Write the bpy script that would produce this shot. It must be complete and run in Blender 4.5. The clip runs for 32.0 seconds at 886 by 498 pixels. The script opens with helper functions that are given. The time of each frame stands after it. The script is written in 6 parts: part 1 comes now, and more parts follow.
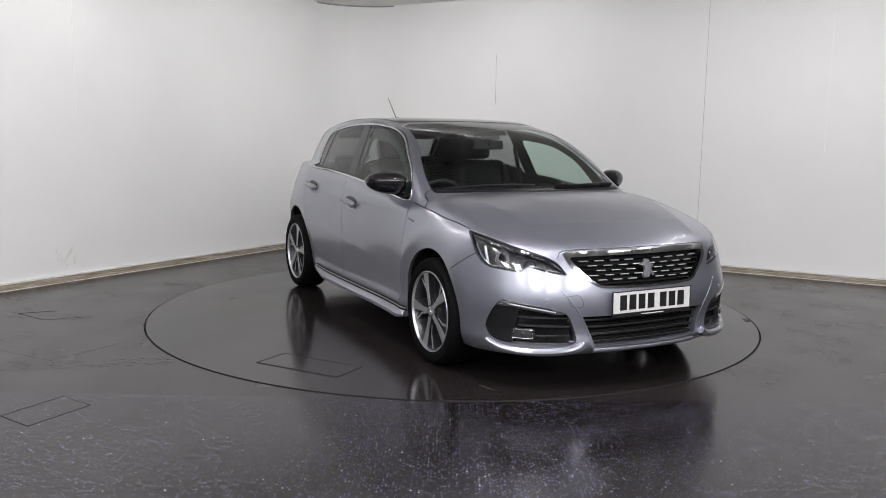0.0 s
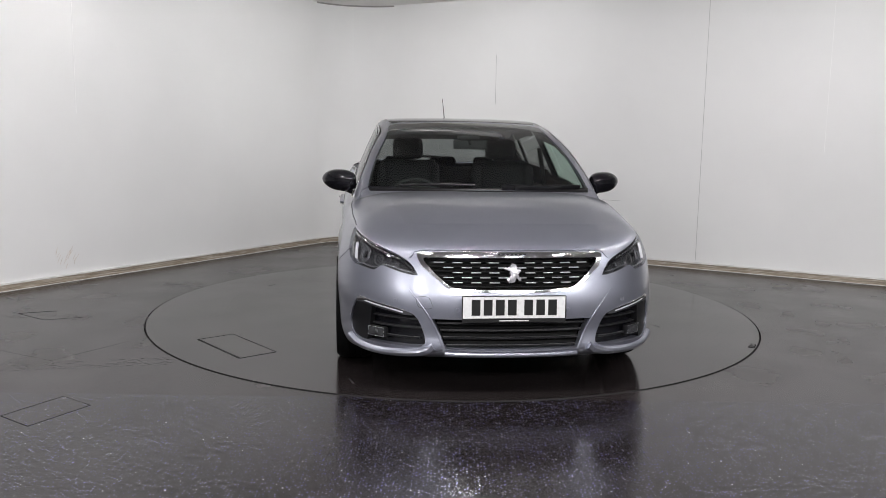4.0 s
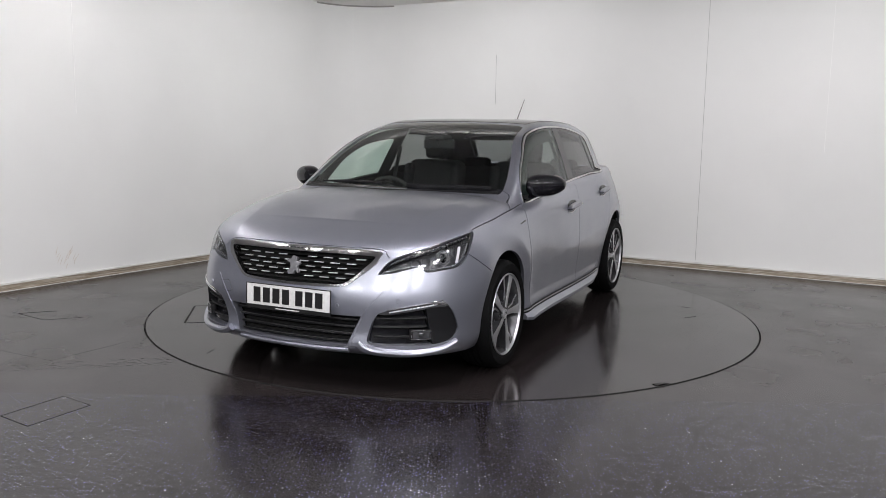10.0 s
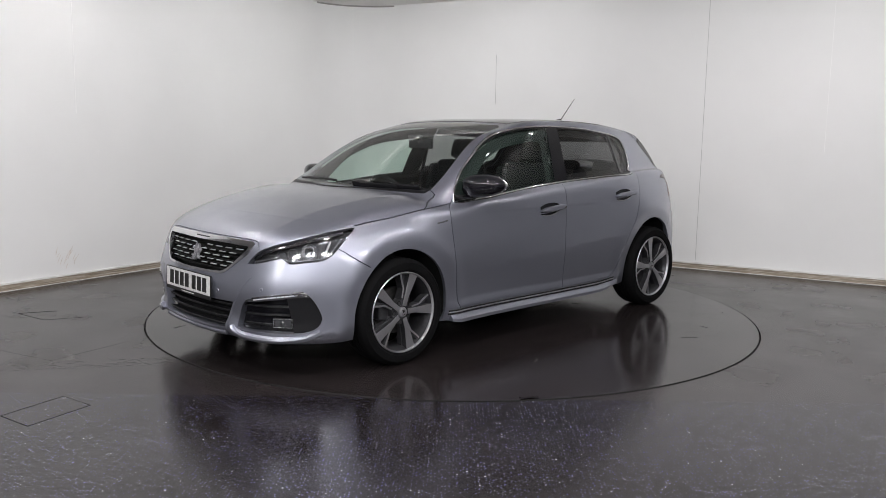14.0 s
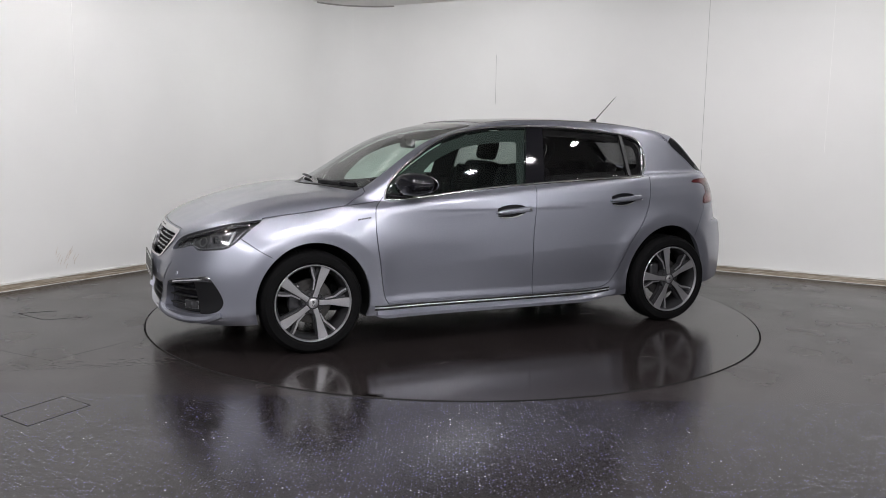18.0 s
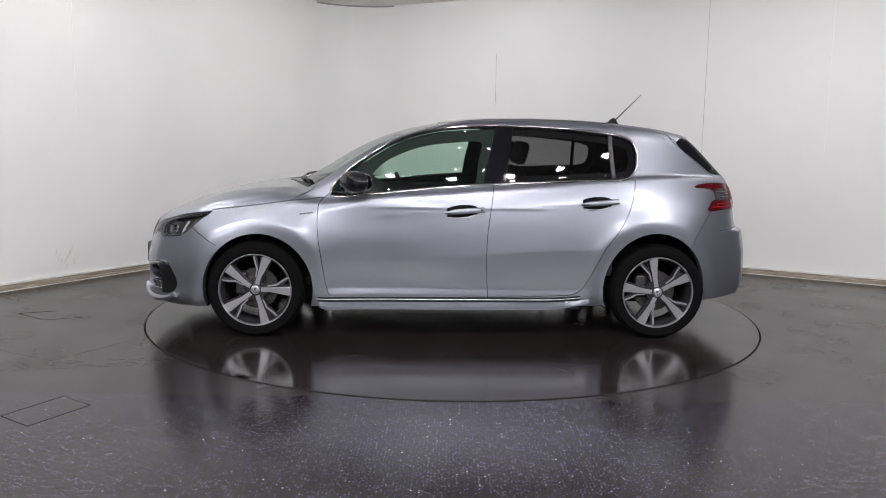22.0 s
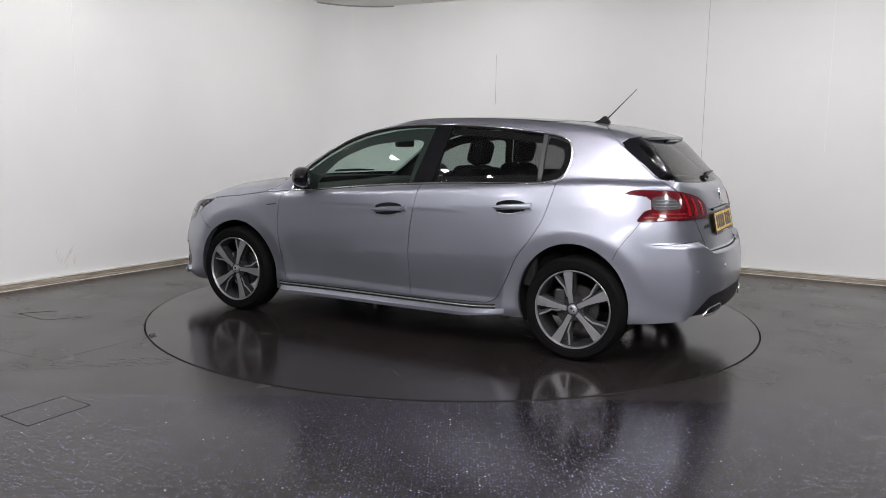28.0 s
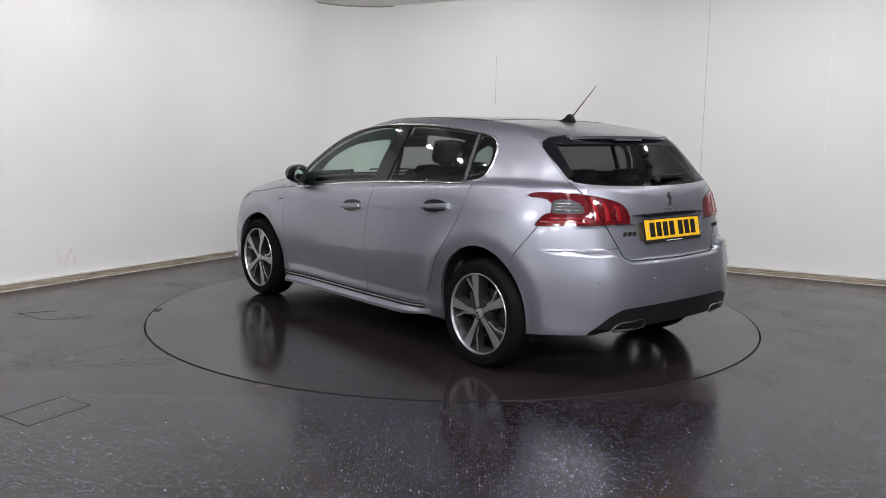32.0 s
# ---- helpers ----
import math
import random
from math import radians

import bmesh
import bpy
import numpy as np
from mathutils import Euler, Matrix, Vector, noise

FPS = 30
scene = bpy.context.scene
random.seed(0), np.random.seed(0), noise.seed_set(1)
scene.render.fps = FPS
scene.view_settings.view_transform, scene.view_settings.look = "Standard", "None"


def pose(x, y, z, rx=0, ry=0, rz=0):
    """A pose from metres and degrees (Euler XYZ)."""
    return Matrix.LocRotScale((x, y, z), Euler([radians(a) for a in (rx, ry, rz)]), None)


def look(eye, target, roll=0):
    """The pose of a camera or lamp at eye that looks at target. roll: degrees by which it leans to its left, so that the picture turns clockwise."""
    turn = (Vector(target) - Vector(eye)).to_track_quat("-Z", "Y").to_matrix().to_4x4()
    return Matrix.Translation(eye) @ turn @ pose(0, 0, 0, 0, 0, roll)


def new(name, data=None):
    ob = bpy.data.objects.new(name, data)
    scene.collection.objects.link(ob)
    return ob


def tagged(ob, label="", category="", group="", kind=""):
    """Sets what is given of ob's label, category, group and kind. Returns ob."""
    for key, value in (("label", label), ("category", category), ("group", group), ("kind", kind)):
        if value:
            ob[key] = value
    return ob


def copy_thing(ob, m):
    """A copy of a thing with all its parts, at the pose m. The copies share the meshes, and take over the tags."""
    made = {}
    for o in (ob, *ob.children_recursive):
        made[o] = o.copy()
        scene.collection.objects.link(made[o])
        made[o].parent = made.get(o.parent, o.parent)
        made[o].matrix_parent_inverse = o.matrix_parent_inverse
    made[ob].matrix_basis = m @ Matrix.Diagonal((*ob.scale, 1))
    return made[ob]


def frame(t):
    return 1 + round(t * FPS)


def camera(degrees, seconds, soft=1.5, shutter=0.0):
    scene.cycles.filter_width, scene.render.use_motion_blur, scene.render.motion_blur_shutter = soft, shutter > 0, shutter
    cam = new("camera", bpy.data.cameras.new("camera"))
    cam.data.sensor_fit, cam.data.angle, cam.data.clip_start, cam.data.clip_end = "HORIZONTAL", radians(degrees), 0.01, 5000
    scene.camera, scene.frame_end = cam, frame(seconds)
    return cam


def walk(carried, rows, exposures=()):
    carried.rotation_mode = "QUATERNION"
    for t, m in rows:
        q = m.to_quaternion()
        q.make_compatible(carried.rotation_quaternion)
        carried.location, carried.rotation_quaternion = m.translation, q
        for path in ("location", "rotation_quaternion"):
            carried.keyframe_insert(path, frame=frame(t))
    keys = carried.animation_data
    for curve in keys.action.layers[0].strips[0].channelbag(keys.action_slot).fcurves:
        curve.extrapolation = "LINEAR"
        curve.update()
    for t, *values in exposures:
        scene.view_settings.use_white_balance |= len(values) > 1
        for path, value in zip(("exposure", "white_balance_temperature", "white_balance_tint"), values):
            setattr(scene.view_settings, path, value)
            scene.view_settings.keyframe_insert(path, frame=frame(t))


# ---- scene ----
# ---- camera: fixed on its stand before the turntable ----
cam = camera(56.477, 32.0, soft=.65)
EYE = (0, -6.1998, 1.3357)
VIEW = look(EYE, (-0.0691, -0.2593, 0.4953), roll=0.879)
walk(cam, [(0, VIEW), (32, VIEW)])

# ---- light: a dim closed room lit by added ceiling panels and battens ----
world = bpy.data.worlds.new("world")
scene.world = world
world.use_nodes = True
world.node_tree.nodes["Background"].inputs["Color"].default_value = (.5, .5, .5, 1)
world.node_tree.nodes["Background"].inputs["Strength"].default_value = .02
scene.view_settings.exposure = 0.17
CEILING = 2.82
# unseen square fill panels, added over and behind the camera (x, y, watts)
FILL_PANELS = ((-4.0, -6.9, 66), (-2.0, -7.2, 100), (.0, -7.4, 108), (2.0, -7.0, 100), (3.9, -6.0, 78), (-2.6, -3.4, 42), (.2, -3.2, 42), (3.0, -3.4, 46))
def panel_size(y):
    """Large panels behind the camera, small ones before it."""
    return 1.15 if y < -5 else .36


for px, py, watts in FILL_PANELS:
    lamp = bpy.data.lights.new("fill_panel_lamp", "AREA")
    lamp.energy, lamp.size, lamp.color = watts, panel_size(py) - .04, (1.0, .985, 1.0)
    new("fill_panel_lamp", lamp).matrix_world = pose(px, py, CEILING - .035)
# unseen battens, added to brighten the two visible walls: (x, y), wall foot, watts
CORNER = np.array((-1.283, 4.127))
LEFT_RUN, RIGHT_RUN = np.array((-.5294, -.8484)), np.array((.883, -.470))
LEFT_IN, RIGHT_IN = np.array((.8484, -.5294)), np.array((-.470, -.883))
FILL_BATTENS = [(CORNER + s * LEFT_RUN + 1.6 * LEFT_IN, CORNER + s * LEFT_RUN, LEFT_RUN, w) for s, w in ((2.2, 16.0), (4.6, 10.5))]
FILL_BATTENS += [(CORNER + s * RIGHT_RUN + 1.6 * RIGHT_IN, CORNER + s * RIGHT_RUN, RIGHT_RUN, w) for s, w in ((2.2, 16.5), (4.7, 11), (6.5, 14))]
BATTEN, BATTEN_WIDE = 1.6, .14
for at, foot, run, watts in FILL_BATTENS:
    lamp = bpy.data.lights.new("fill_batten_lamp", "AREA")
    lamp.shape, lamp.size, lamp.size_y = "RECTANGLE", BATTEN, BATTEN_WIDE
    lamp.energy, lamp.color = watts, (1.0, .985, 1.0)
    aim = Vector((*(foot - at), -1.35)).normalized()
    along = Vector((*run, 0))
    along = (along - aim * along.dot(aim)).normalized()
    new("fill_batten_lamp", lamp).matrix_world = Matrix.Translation((*at, CEILING - .085)) @ Matrix((along, (-aim).cross(along), -aim)).transposed().to_4x4()


# ---- helpers for meshes ----
def part(name, bm, material, parent=None, label="", smooth=False):
    """Links a bmesh as one mesh object under a thing or a part."""
    me = bpy.data.meshes.new(name)
    bm.normal_update()
    bm.to_mesh(me)
    bm.free()
    me.materials.append(material)
    if smooth:
        me.polygons.foreach_set("use_smooth", [True] * len(me.polygons))
        me.set_sharp_from_angle(angle=radians(38))
    ob = new(name, me)
    ob.parent = parent
    return tagged(ob, label)


def raw(verts, faces):
    bm = bmesh.new()
    vs = [bm.verts.new(v) for v in verts]
    for f in faces:
        try:
            bm.faces.new([vs[i] for i in f])
        except ValueError:
            pass
    return bm


def mesh_part(name, verts, faces, material, parent=None, label="", smooth=False, normals=None):
    """As part(), from plain lists; normals: one for each corner of each face."""
    me = bpy.data.meshes.new(name)
    me.from_pydata([tuple(v) for v in verts], [], faces)
    me.materials.append(material)
    if smooth or normals is not None:
        me.polygons.foreach_set("use_smooth", [True] * len(me.polygons))
    if normals is not None:
        me.normals_split_custom_set([tuple(n) for n in normals])
    ob = new(name, me)
    ob.parent = parent
    return tagged(ob, label)


def box(size, at=(0, 0, 0), bevel=0.0, segments=2, m=None):
    bm = bmesh.new()
    bmesh.ops.create_cube(bm, size=1, matrix=Matrix.Translation(at) @ Matrix.Diagonal((*size, 1)))
    if bevel:
        bmesh.ops.bevel(bm, geom=bm.edges[:], offset=bevel, segments=segments, affect="EDGES", profile=.6)
    if m is not None:
        bm.transform(m)
    return bm


def join(*bms):
    """Several bmeshes as one."""
    out = bmesh.new()
    for bm in bms:
        me = bpy.data.meshes.new("tmp")
        bm.to_mesh(me)
        bm.free()
        out.from_mesh(me)
        bpy.data.meshes.remove(me)
    return out


def lathe(profile, segments=48, m=None, start=0.0, sweep=360.0):
    """Turns (radius, height) pairs about z."""
    full = sweep >= 359.9
    n = segments if full else segments + 1
    verts, faces = [], []
    for i in range(n):
        a = radians(start + sweep * i / segments)
        verts += [(r * math.cos(a), r * math.sin(a), h) for r, h in profile]
    k = len(profile)
    for i in range(segments):
        j = (i + 1) % n
        for q in range(k - 1):
            faces.append((i * k + q, j * k + q, j * k + q + 1, i * k + q + 1))
    bm = raw(verts, faces)
    bmesh.ops.remove_doubles(bm, verts=bm.verts[:], dist=1e-6)
    bmesh.ops.recalc_face_normals(bm, faces=bm.faces[:])
    if m is not None:
        bm.transform(m)
    return bm


def tube(path, radius, segments=10, closed=False, flat=1.0):
    """A round bar along a path; radius may be a list."""
    path = [Vector(p) for p in path]
    n = len(path)
    radius = radius if isinstance(radius, (list, tuple)) else [radius] * n
    verts, faces = [], []
    up = Vector((0, 0, 1))
    for i, p in enumerate(path):
        a = path[(i - 1) % n] if closed or i else p
        b = path[(i + 1) % n] if closed or i < n - 1 else p
        t = (b - a).normalized()
        u = t.cross(up if abs(t.z) < .95 else Vector((1, 0, 0))).normalized()
        v = u.cross(t)
        for k in range(segments):
            c = 2 * math.pi * k / segments
            verts.append(p + radius[i] * (math.cos(c) * u + flat * math.sin(c) * v))
    for i in range(n if closed else n - 1):
        j = (i + 1) % n
        for k in range(segments):
            q = (k + 1) % segments
            faces.append((i * segments + k, i * segments + q, j * segments + q, j * segments + k))
    if not closed:
        faces += [tuple(range(segments))[::-1], tuple(range((n - 1) * segments, n * segments))]
    bm = raw(verts, faces)
    bmesh.ops.recalc_face_normals(bm, faces=bm.faces[:])
    return bm


def prism(outline, low, high, m=None, bevel=0.0):
    """A flat outline (x, y) raised from low to high, with its top edge eased."""
    n = len(outline)
    verts = [(x, y, low) for x, y in outline] + [(x, y, high) for x, y in outline]
    faces = [tuple(range(n))[::-1], tuple(range(n, 2 * n))] + [(i, (i + 1) % n, n + (i + 1) % n, n + i) for i in range(n)]
    bm = raw(verts, faces)
    bmesh.ops.recalc_face_normals(bm, faces=bm.faces[:])
    if bevel:
        top = [e for e in bm.edges if all(v.co.z > high - 1e-6 for v in e.verts)]
        bmesh.ops.bevel(bm, geom=top, offset=bevel, segments=2, affect="EDGES", profile=.6)
    if m is not None:
        bm.transform(m)
    return bm


def smooth_line(pts, step=.03, closed=False):
    """A rounded line through points, with even steps (centripetal spline)."""
    p = np.asarray(pts, float)
    n = len(p)
    if closed:
        ext = np.vstack([p[-1:], p, p[:2]])
    else:
        ext = np.vstack([2 * p[0] - p[1], p, 2 * p[-1] - p[-2]])
    out = []
    for i in range(n if closed else n - 1):
        a, b, c, d = ext[i:i + 4]
        t = np.concatenate([[0], np.cumsum([max(np.linalg.norm(v), 1e-6) ** .5 for v in (b - a, c - b, d - c)])])
        k = max(1, int(round(np.linalg.norm(c - b) / step)))
        for s in np.linspace(t[1], t[2], k, endpoint=False):
            a1 = (t[1] - s) / (t[1] - t[0]) * a + (s - t[0]) / (t[1] - t[0]) * b
            a2 = (t[2] - s) / (t[2] - t[1]) * b + (s - t[1]) / (t[2] - t[1]) * c
            a3 = (t[3] - s) / (t[3] - t[2]) * c + (s - t[2]) / (t[3] - t[2]) * d
            b1 = (t[2] - s) / (t[2] - t[0]) * a1 + (s - t[0]) / (t[2] - t[0]) * a2
            b2 = (t[3] - s) / (t[3] - t[1]) * a2 + (s - t[1]) / (t[3] - t[1]) * a3
            out.append((t[2] - s) / (t[2] - t[1]) * b1 + (s - t[1]) / (t[2] - t[1]) * b2)
    if not closed:
        out.append(p[-1])
    return np.array(out)


# ---- materials ----
def nodes_of(name):
    m = bpy.data.materials.new(name)
    m.use_nodes = True
    t = m.node_tree
    return m, t, t.nodes["Principled BSDF"]


def add(t, kind, **values):
    n = t.nodes.new(kind)
    for k, v in values.items():
        n.inputs[k.replace("_", " ")].default_value = v
    return n


def ramp(t, source, stops):
    r = t.nodes.new("ShaderNodeValToRGB")
    while len(r.color_ramp.elements) < len(stops):
        r.color_ramp.elements.new(.5)
    for e, (at, c) in zip(r.color_ramp.elements, stops):
        e.position, e.color = at, (c, c, c, 1) if isinstance(c, (int, float)) else (*c, 1)
    t.links.new(source, r.inputs["Fac"])
    return r.outputs["Color"]


def plain(name, color, rough=.5, metal=0.0, coat=0.0, grain=0.0, size=60.0, spread=.12, glow=None):
    """A surface with slight mottling in tone and gloss, and a fine relief."""
    m, t, b = nodes_of(name)
    b.inputs["Base Color"].default_value = (*color, 1)
    b.inputs["Roughness"].default_value = rough
    b.inputs["Metallic"].default_value = metal
    b.inputs["Coat Weight"].default_value = coat
    b.inputs["Coat Roughness"].default_value = .04
    if glow:
        b.inputs["Emission Color"].default_value = (*glow[0], 1)
        b.inputs["Emission Strength"].default_value = glow[1]
    co = t.nodes.new("ShaderNodeTexCoord")
    n = add(t, "ShaderNodeTexNoise", Scale=size, Detail=5.0)
    t.links.new(co.outputs["Object"], n.inputs["Vector"])
    if spread:
        lo, hi = [tuple(c * k for c in color) for k in (1 - spread, 1 + spread)]
        t.links.new(ramp(t, n.outputs["Fac"], ((.3, lo), (.7, hi))), b.inputs["Base Color"])
        t.links.new(ramp(t, n.outputs["Fac"], ((.3, max(rough - .06, .02)), (.7, min(rough + .06, 1)))), b.inputs["Roughness"])
    if grain:
        bump = add(t, "ShaderNodeBump", Strength=grain, Distance=.002)
        t.links.new(n.outputs["Fac"], bump.inputs["Height"])
        t.links.new(bump.outputs["Normal"], b.inputs["Normal"])
    return m


def car_paint():
    m, t, b = nodes_of("silver_paint")
    co = t.nodes.new("ShaderNodeTexCoord")
    flake = add(t, "ShaderNodeTexVoronoi", Scale=900.0)
    t.links.new(co.outputs["Object"], flake.inputs["Vector"])
    t.links.new(ramp(t, flake.outputs["Color"], ((.0, (.25, .26, .307)), (1.0, (.375, .385, .447)))), b.inputs["Base Color"])
    haze = add(t, "ShaderNodeTexNoise", Scale=6.0, Detail=4.0)
    t.links.new(co.outputs["Object"], haze.inputs["Vector"])
    t.links.new(ramp(t, haze.outputs["Fac"], ((.35, .36), (.7, .42))), b.inputs["Roughness"])
    b.inputs["Metallic"].default_value = .86
    b.inputs["Coat Weight"].default_value = .85
    b.inputs["Coat Roughness"].default_value = .14
    return m


def pane(name, tint, gloss=.02):
    """Clear or tinted sheet glass: light passes with a tint, the rest mirrors."""
    m = bpy.data.materials.new(name)
    m.use_nodes = True
    t = m.node_tree
    t.nodes.remove(t.nodes["Principled BSDF"])
    clear = t.nodes.new("ShaderNodeBsdfTransparent")
    clear.inputs["Color"].default_value = (*tint, 1)
    shine = t.nodes.new("ShaderNodeBsdfGlossy")
    shine.inputs["Roughness"].default_value = gloss
    edge = t.nodes.new("ShaderNodeLayerWeight")
    power = t.nodes.new("ShaderNodeMath")
    power.operation = "POWER"
    power.inputs[1].default_value = 5.0
    t.links.new(edge.outputs["Facing"], power.inputs[0])
    fres = t.nodes.new("ShaderNodeMath")
    fres.operation = "MULTIPLY_ADD"
    fres.inputs[1].default_value, fres.inputs[2].default_value = .93, .055
    t.links.new(power.outputs[0], fres.inputs[0])
    mix = t.nodes.new("ShaderNodeMixShader")
    t.links.new(fres.outputs[0], mix.inputs[0])
    t.links.new(clear.outputs[0], mix.inputs[1])
    t.links.new(shine.outputs[0], mix.inputs[2])
    t.links.new(mix.outputs[0], t.nodes["Material Output"].inputs["Surface"])
    return m


def safety_floor(name, flecks, tone=.020, rough=(.20, .34), relief=.10):
    """Dark vinyl with scuffs; flecks: share of the cells that hold a bright chip."""
    m, t, b = nodes_of(name)
    co = t.nodes.new("ShaderNodeTexCoord")
    wide = add(t, "ShaderNodeTexNoise", Scale=1.3, Detail=6.0, Roughness=.6)
    t.links.new(co.outputs["Object"], wide.inputs["Vector"])
    fine = add(t, "ShaderNodeTexNoise", Scale=150.0, Detail=3.0)
    t.links.new(co.outputs["Object"], fine.inputs["Vector"])
    base = ramp(t, wide.outputs["Fac"], ((.3, (tone * .88, tone * .72, tone * .72)), (.7, (tone * 1.38, tone * 1.12, tone * 1.12))))
    if flecks:
        cell = add(t, "ShaderNodeTexVoronoi", Scale=70.0)
        cell.voronoi_dimensions = "2D"
        t.links.new(co.outputs["Object"], cell.inputs["Vector"])
        near = t.nodes.new("ShaderNodeMath")
        near.operation = "LESS_THAN"
        t.links.new(cell.outputs["Distance"], near.inputs[0])
        split = t.nodes.new("ShaderNodeSeparateColor")
        t.links.new(cell.outputs["Color"], split.inputs[0])
        size = t.nodes.new("ShaderNodeMath")
        size.operation = "MULTIPLY_ADD"
        size.inputs[1].default_value, size.inputs[2].default_value = .16, .09
        t.links.new(split.outputs[2], size.inputs[0])
        t.links.new(size.outputs[0], near.inputs[1])
        pick = t.nodes.new("ShaderNodeMath")
        pick.operation = "LESS_THAN"
        t.links.new(split.outputs[0], pick.inputs[0])
        pick.inputs[1].default_value = flecks
        both = t.nodes.new("ShaderNodeMath")
        both.operation = "MULTIPLY"
        t.links.new(near.outputs[0], both.inputs[0])
        t.links.new(pick.outputs[0], both.inputs[1])
        hue = ramp(t, split.outputs[1], ((.0, (.13, .13, .32)), (.35, (.21, .205, .27)), (.7, (.15, .145, .38)), (.93, (.32, .32, .38)), (1.0, (.75, .76, .82))))
        mix = t.nodes.new("ShaderNodeMix")
        mix.data_type = "RGBA"
        t.links.new(both.outputs[0], mix.inputs[0])
        t.links.new(base, mix.inputs[6])
        t.links.new(hue, mix.inputs[7])
        base = mix.outputs[2]
    t.links.new(base, b.inputs["Base Color"])
    streak = add(t, "ShaderNodeTexNoise", Scale=2.2, Detail=4.0, Roughness=.5)
    t.links.new(co.outputs["Object"], streak.inputs["Vector"])
    t.links.new(ramp(t, streak.outputs["Fac"], ((.35, rough[0]), (.72, rough[1]))), b.inputs["Roughness"])
    bump = add(t, "ShaderNodeBump", Strength=relief, Distance=.001)
    t.links.new(fine.outputs["Fac"], bump.inputs["Height"])
    t.links.new(bump.outputs["Normal"], b.inputs["Normal"])
    return m


def wall_paint():
    m, t, b = nodes_of("white_wall_paint")
    co = t.nodes.new("ShaderNodeTexCoord")
    wide = add(t, "ShaderNodeTexNoise", Scale=.8, Detail=5.0)
    fine = add(t, "ShaderNodeTexNoise", Scale=240.0, Detail=3.0)
    for n in (wide, fine):
        t.links.new(co.outputs["Object"], n.inputs["Vector"])
    t.links.new(ramp(t, wide.outputs["Fac"], ((.3, (.765, .765, .755)), (.7, (.82, .82, .81)))), b.inputs["Base Color"])
    b.inputs["Roughness"].default_value = .62
    bump = add(t, "ShaderNodeBump", Strength=.12, Distance=.001)
    t.links.new(fine.outputs["Fac"], bump.inputs["Height"])
    t.links.new(bump.outputs["Normal"], b.inputs["Normal"])
    return m


def skirting_wood():
    m, t, b = nodes_of("worn_skirting")
    co = t.nodes.new("ShaderNodeTexCoord")
    mapping = t.nodes.new("ShaderNodeMapping")
    mapping.inputs["Scale"].default_value = (1.2, 1.2, 30.0)
    t.links.new(co.outputs["Object"], mapping.inputs["Vector"])
    n = add(t, "ShaderNodeTexNoise", Scale=4.0, Detail=8.0, Roughness=.7)
    t.links.new(mapping.outputs["Vector"], n.inputs["Vector"])
    t.links.new(ramp(t, n.outputs["Fac"], ((.30, (.13, .10, .07)), (.48, (.30, .25, .19)), (.62, (.52, .47, .40)), (.8, (.70, .67, .62)))), b.inputs["Base Color"])
    b.inputs["Roughness"].default_value = .6
    bump = add(t, "ShaderNodeBump", Strength=.3, Distance=.002)
    t.links.new(n.outputs["Fac"], bump.inputs["Height"])
    t.links.new(bump.outputs["Normal"], b.inputs["Normal"])
    return m


PAINT = car_paint()
WALL = wall_paint()
CEIL = plain("ceiling_paint", (.80, .79, .77), .7, size=3, spread=.05)
SKIRT = skirting_wood()
SKIRT_CAP = plain("white_cap", (.72, .71, .68), .5, size=12, spread=.15)
FLECKED = safety_floor("flecked_vinyl", .38, .0090, (.15, .22), .30)
DARK_VINYL = safety_floor("dark_vinyl", .0, .0170, (.22, .30))
DISC_VINYL = safety_floor("turntable_vinyl", .0, .0140, (.12, .20))
GAP = plain("black_gap", (.006, .006, .006), .8, spread=0)
SCUFF = plain("grey_scuff", (.028, .027, .026), .45, size=40)
BLACK = plain("gloss_black", (.006, .006, .008), .05, spread=.0)
TRIM = plain("black_plastic", (.009, .009, .010), .38, size=300, grain=.2)
TRIM_GREY = plain("grey_plastic", (.05, .05, .052), .4, size=200, grain=.1)
RUBBER = plain("tyre_rubber", (.0045, .0045, .0048), .75, size=90, grain=.35, spread=.3)
CHROME = plain("chrome", (.66, .66, .67), .10, 1.0, size=20, spread=.04)
DASH = plain("bright_dash", (.50, .50, .51), .42, .55, size=60, spread=.06)
SATIN = plain("satin_silver", (.62, .62, .64), .28, 1.0, size=60, spread=.06)
MACHINED = plain("machined_alloy", (.50, .50, .52), .36, .92, size=160, spread=.08)
ALLOY_DARK = plain("dark_grey_alloy", (.07, .07, .075), .34, .7, size=60, spread=.15)
STEEL = plain("brake_steel", (.085, .082, .080), .45, 1.0, size=45, spread=.25)
FABRIC = plain("dark_seat_fabric", (.014, .014, .016), .9, spread=0)
CABIN = plain("dark_cabin_plastic", (.034, .034, .036), .62, size=180, grain=.25)
LINING = plain("dark_roof_lining", (.030, .030, .032), .9, size=140, grain=.2)
UNDER = plain("underbody", (.010, .010, .010), .85, size=20, spread=.3)
PLATE_WHITE = plain("plate_white", (.66, .66, .65), .3, size=50, spread=.03)
PLATE_YELLOW = plain("plate_yellow", (.82, .47, .02), .3, size=50, spread=.03)
INK = plain("plate_black", (.012, .012, .012), .35, spread=0)
RED_LENS = plain("red_lens", (.080, .003, .006), .12, coat=.6, size=30, spread=.2)
RED_BRIGHT = plain("bright_red_lens", (.24, .005, .010), .14, coat=1.0, size=30, spread=.15)
CLEAR_LENS = plain("clear_lens_white", (.075, .075, .08), .16, .3, .3, size=120, spread=.35)
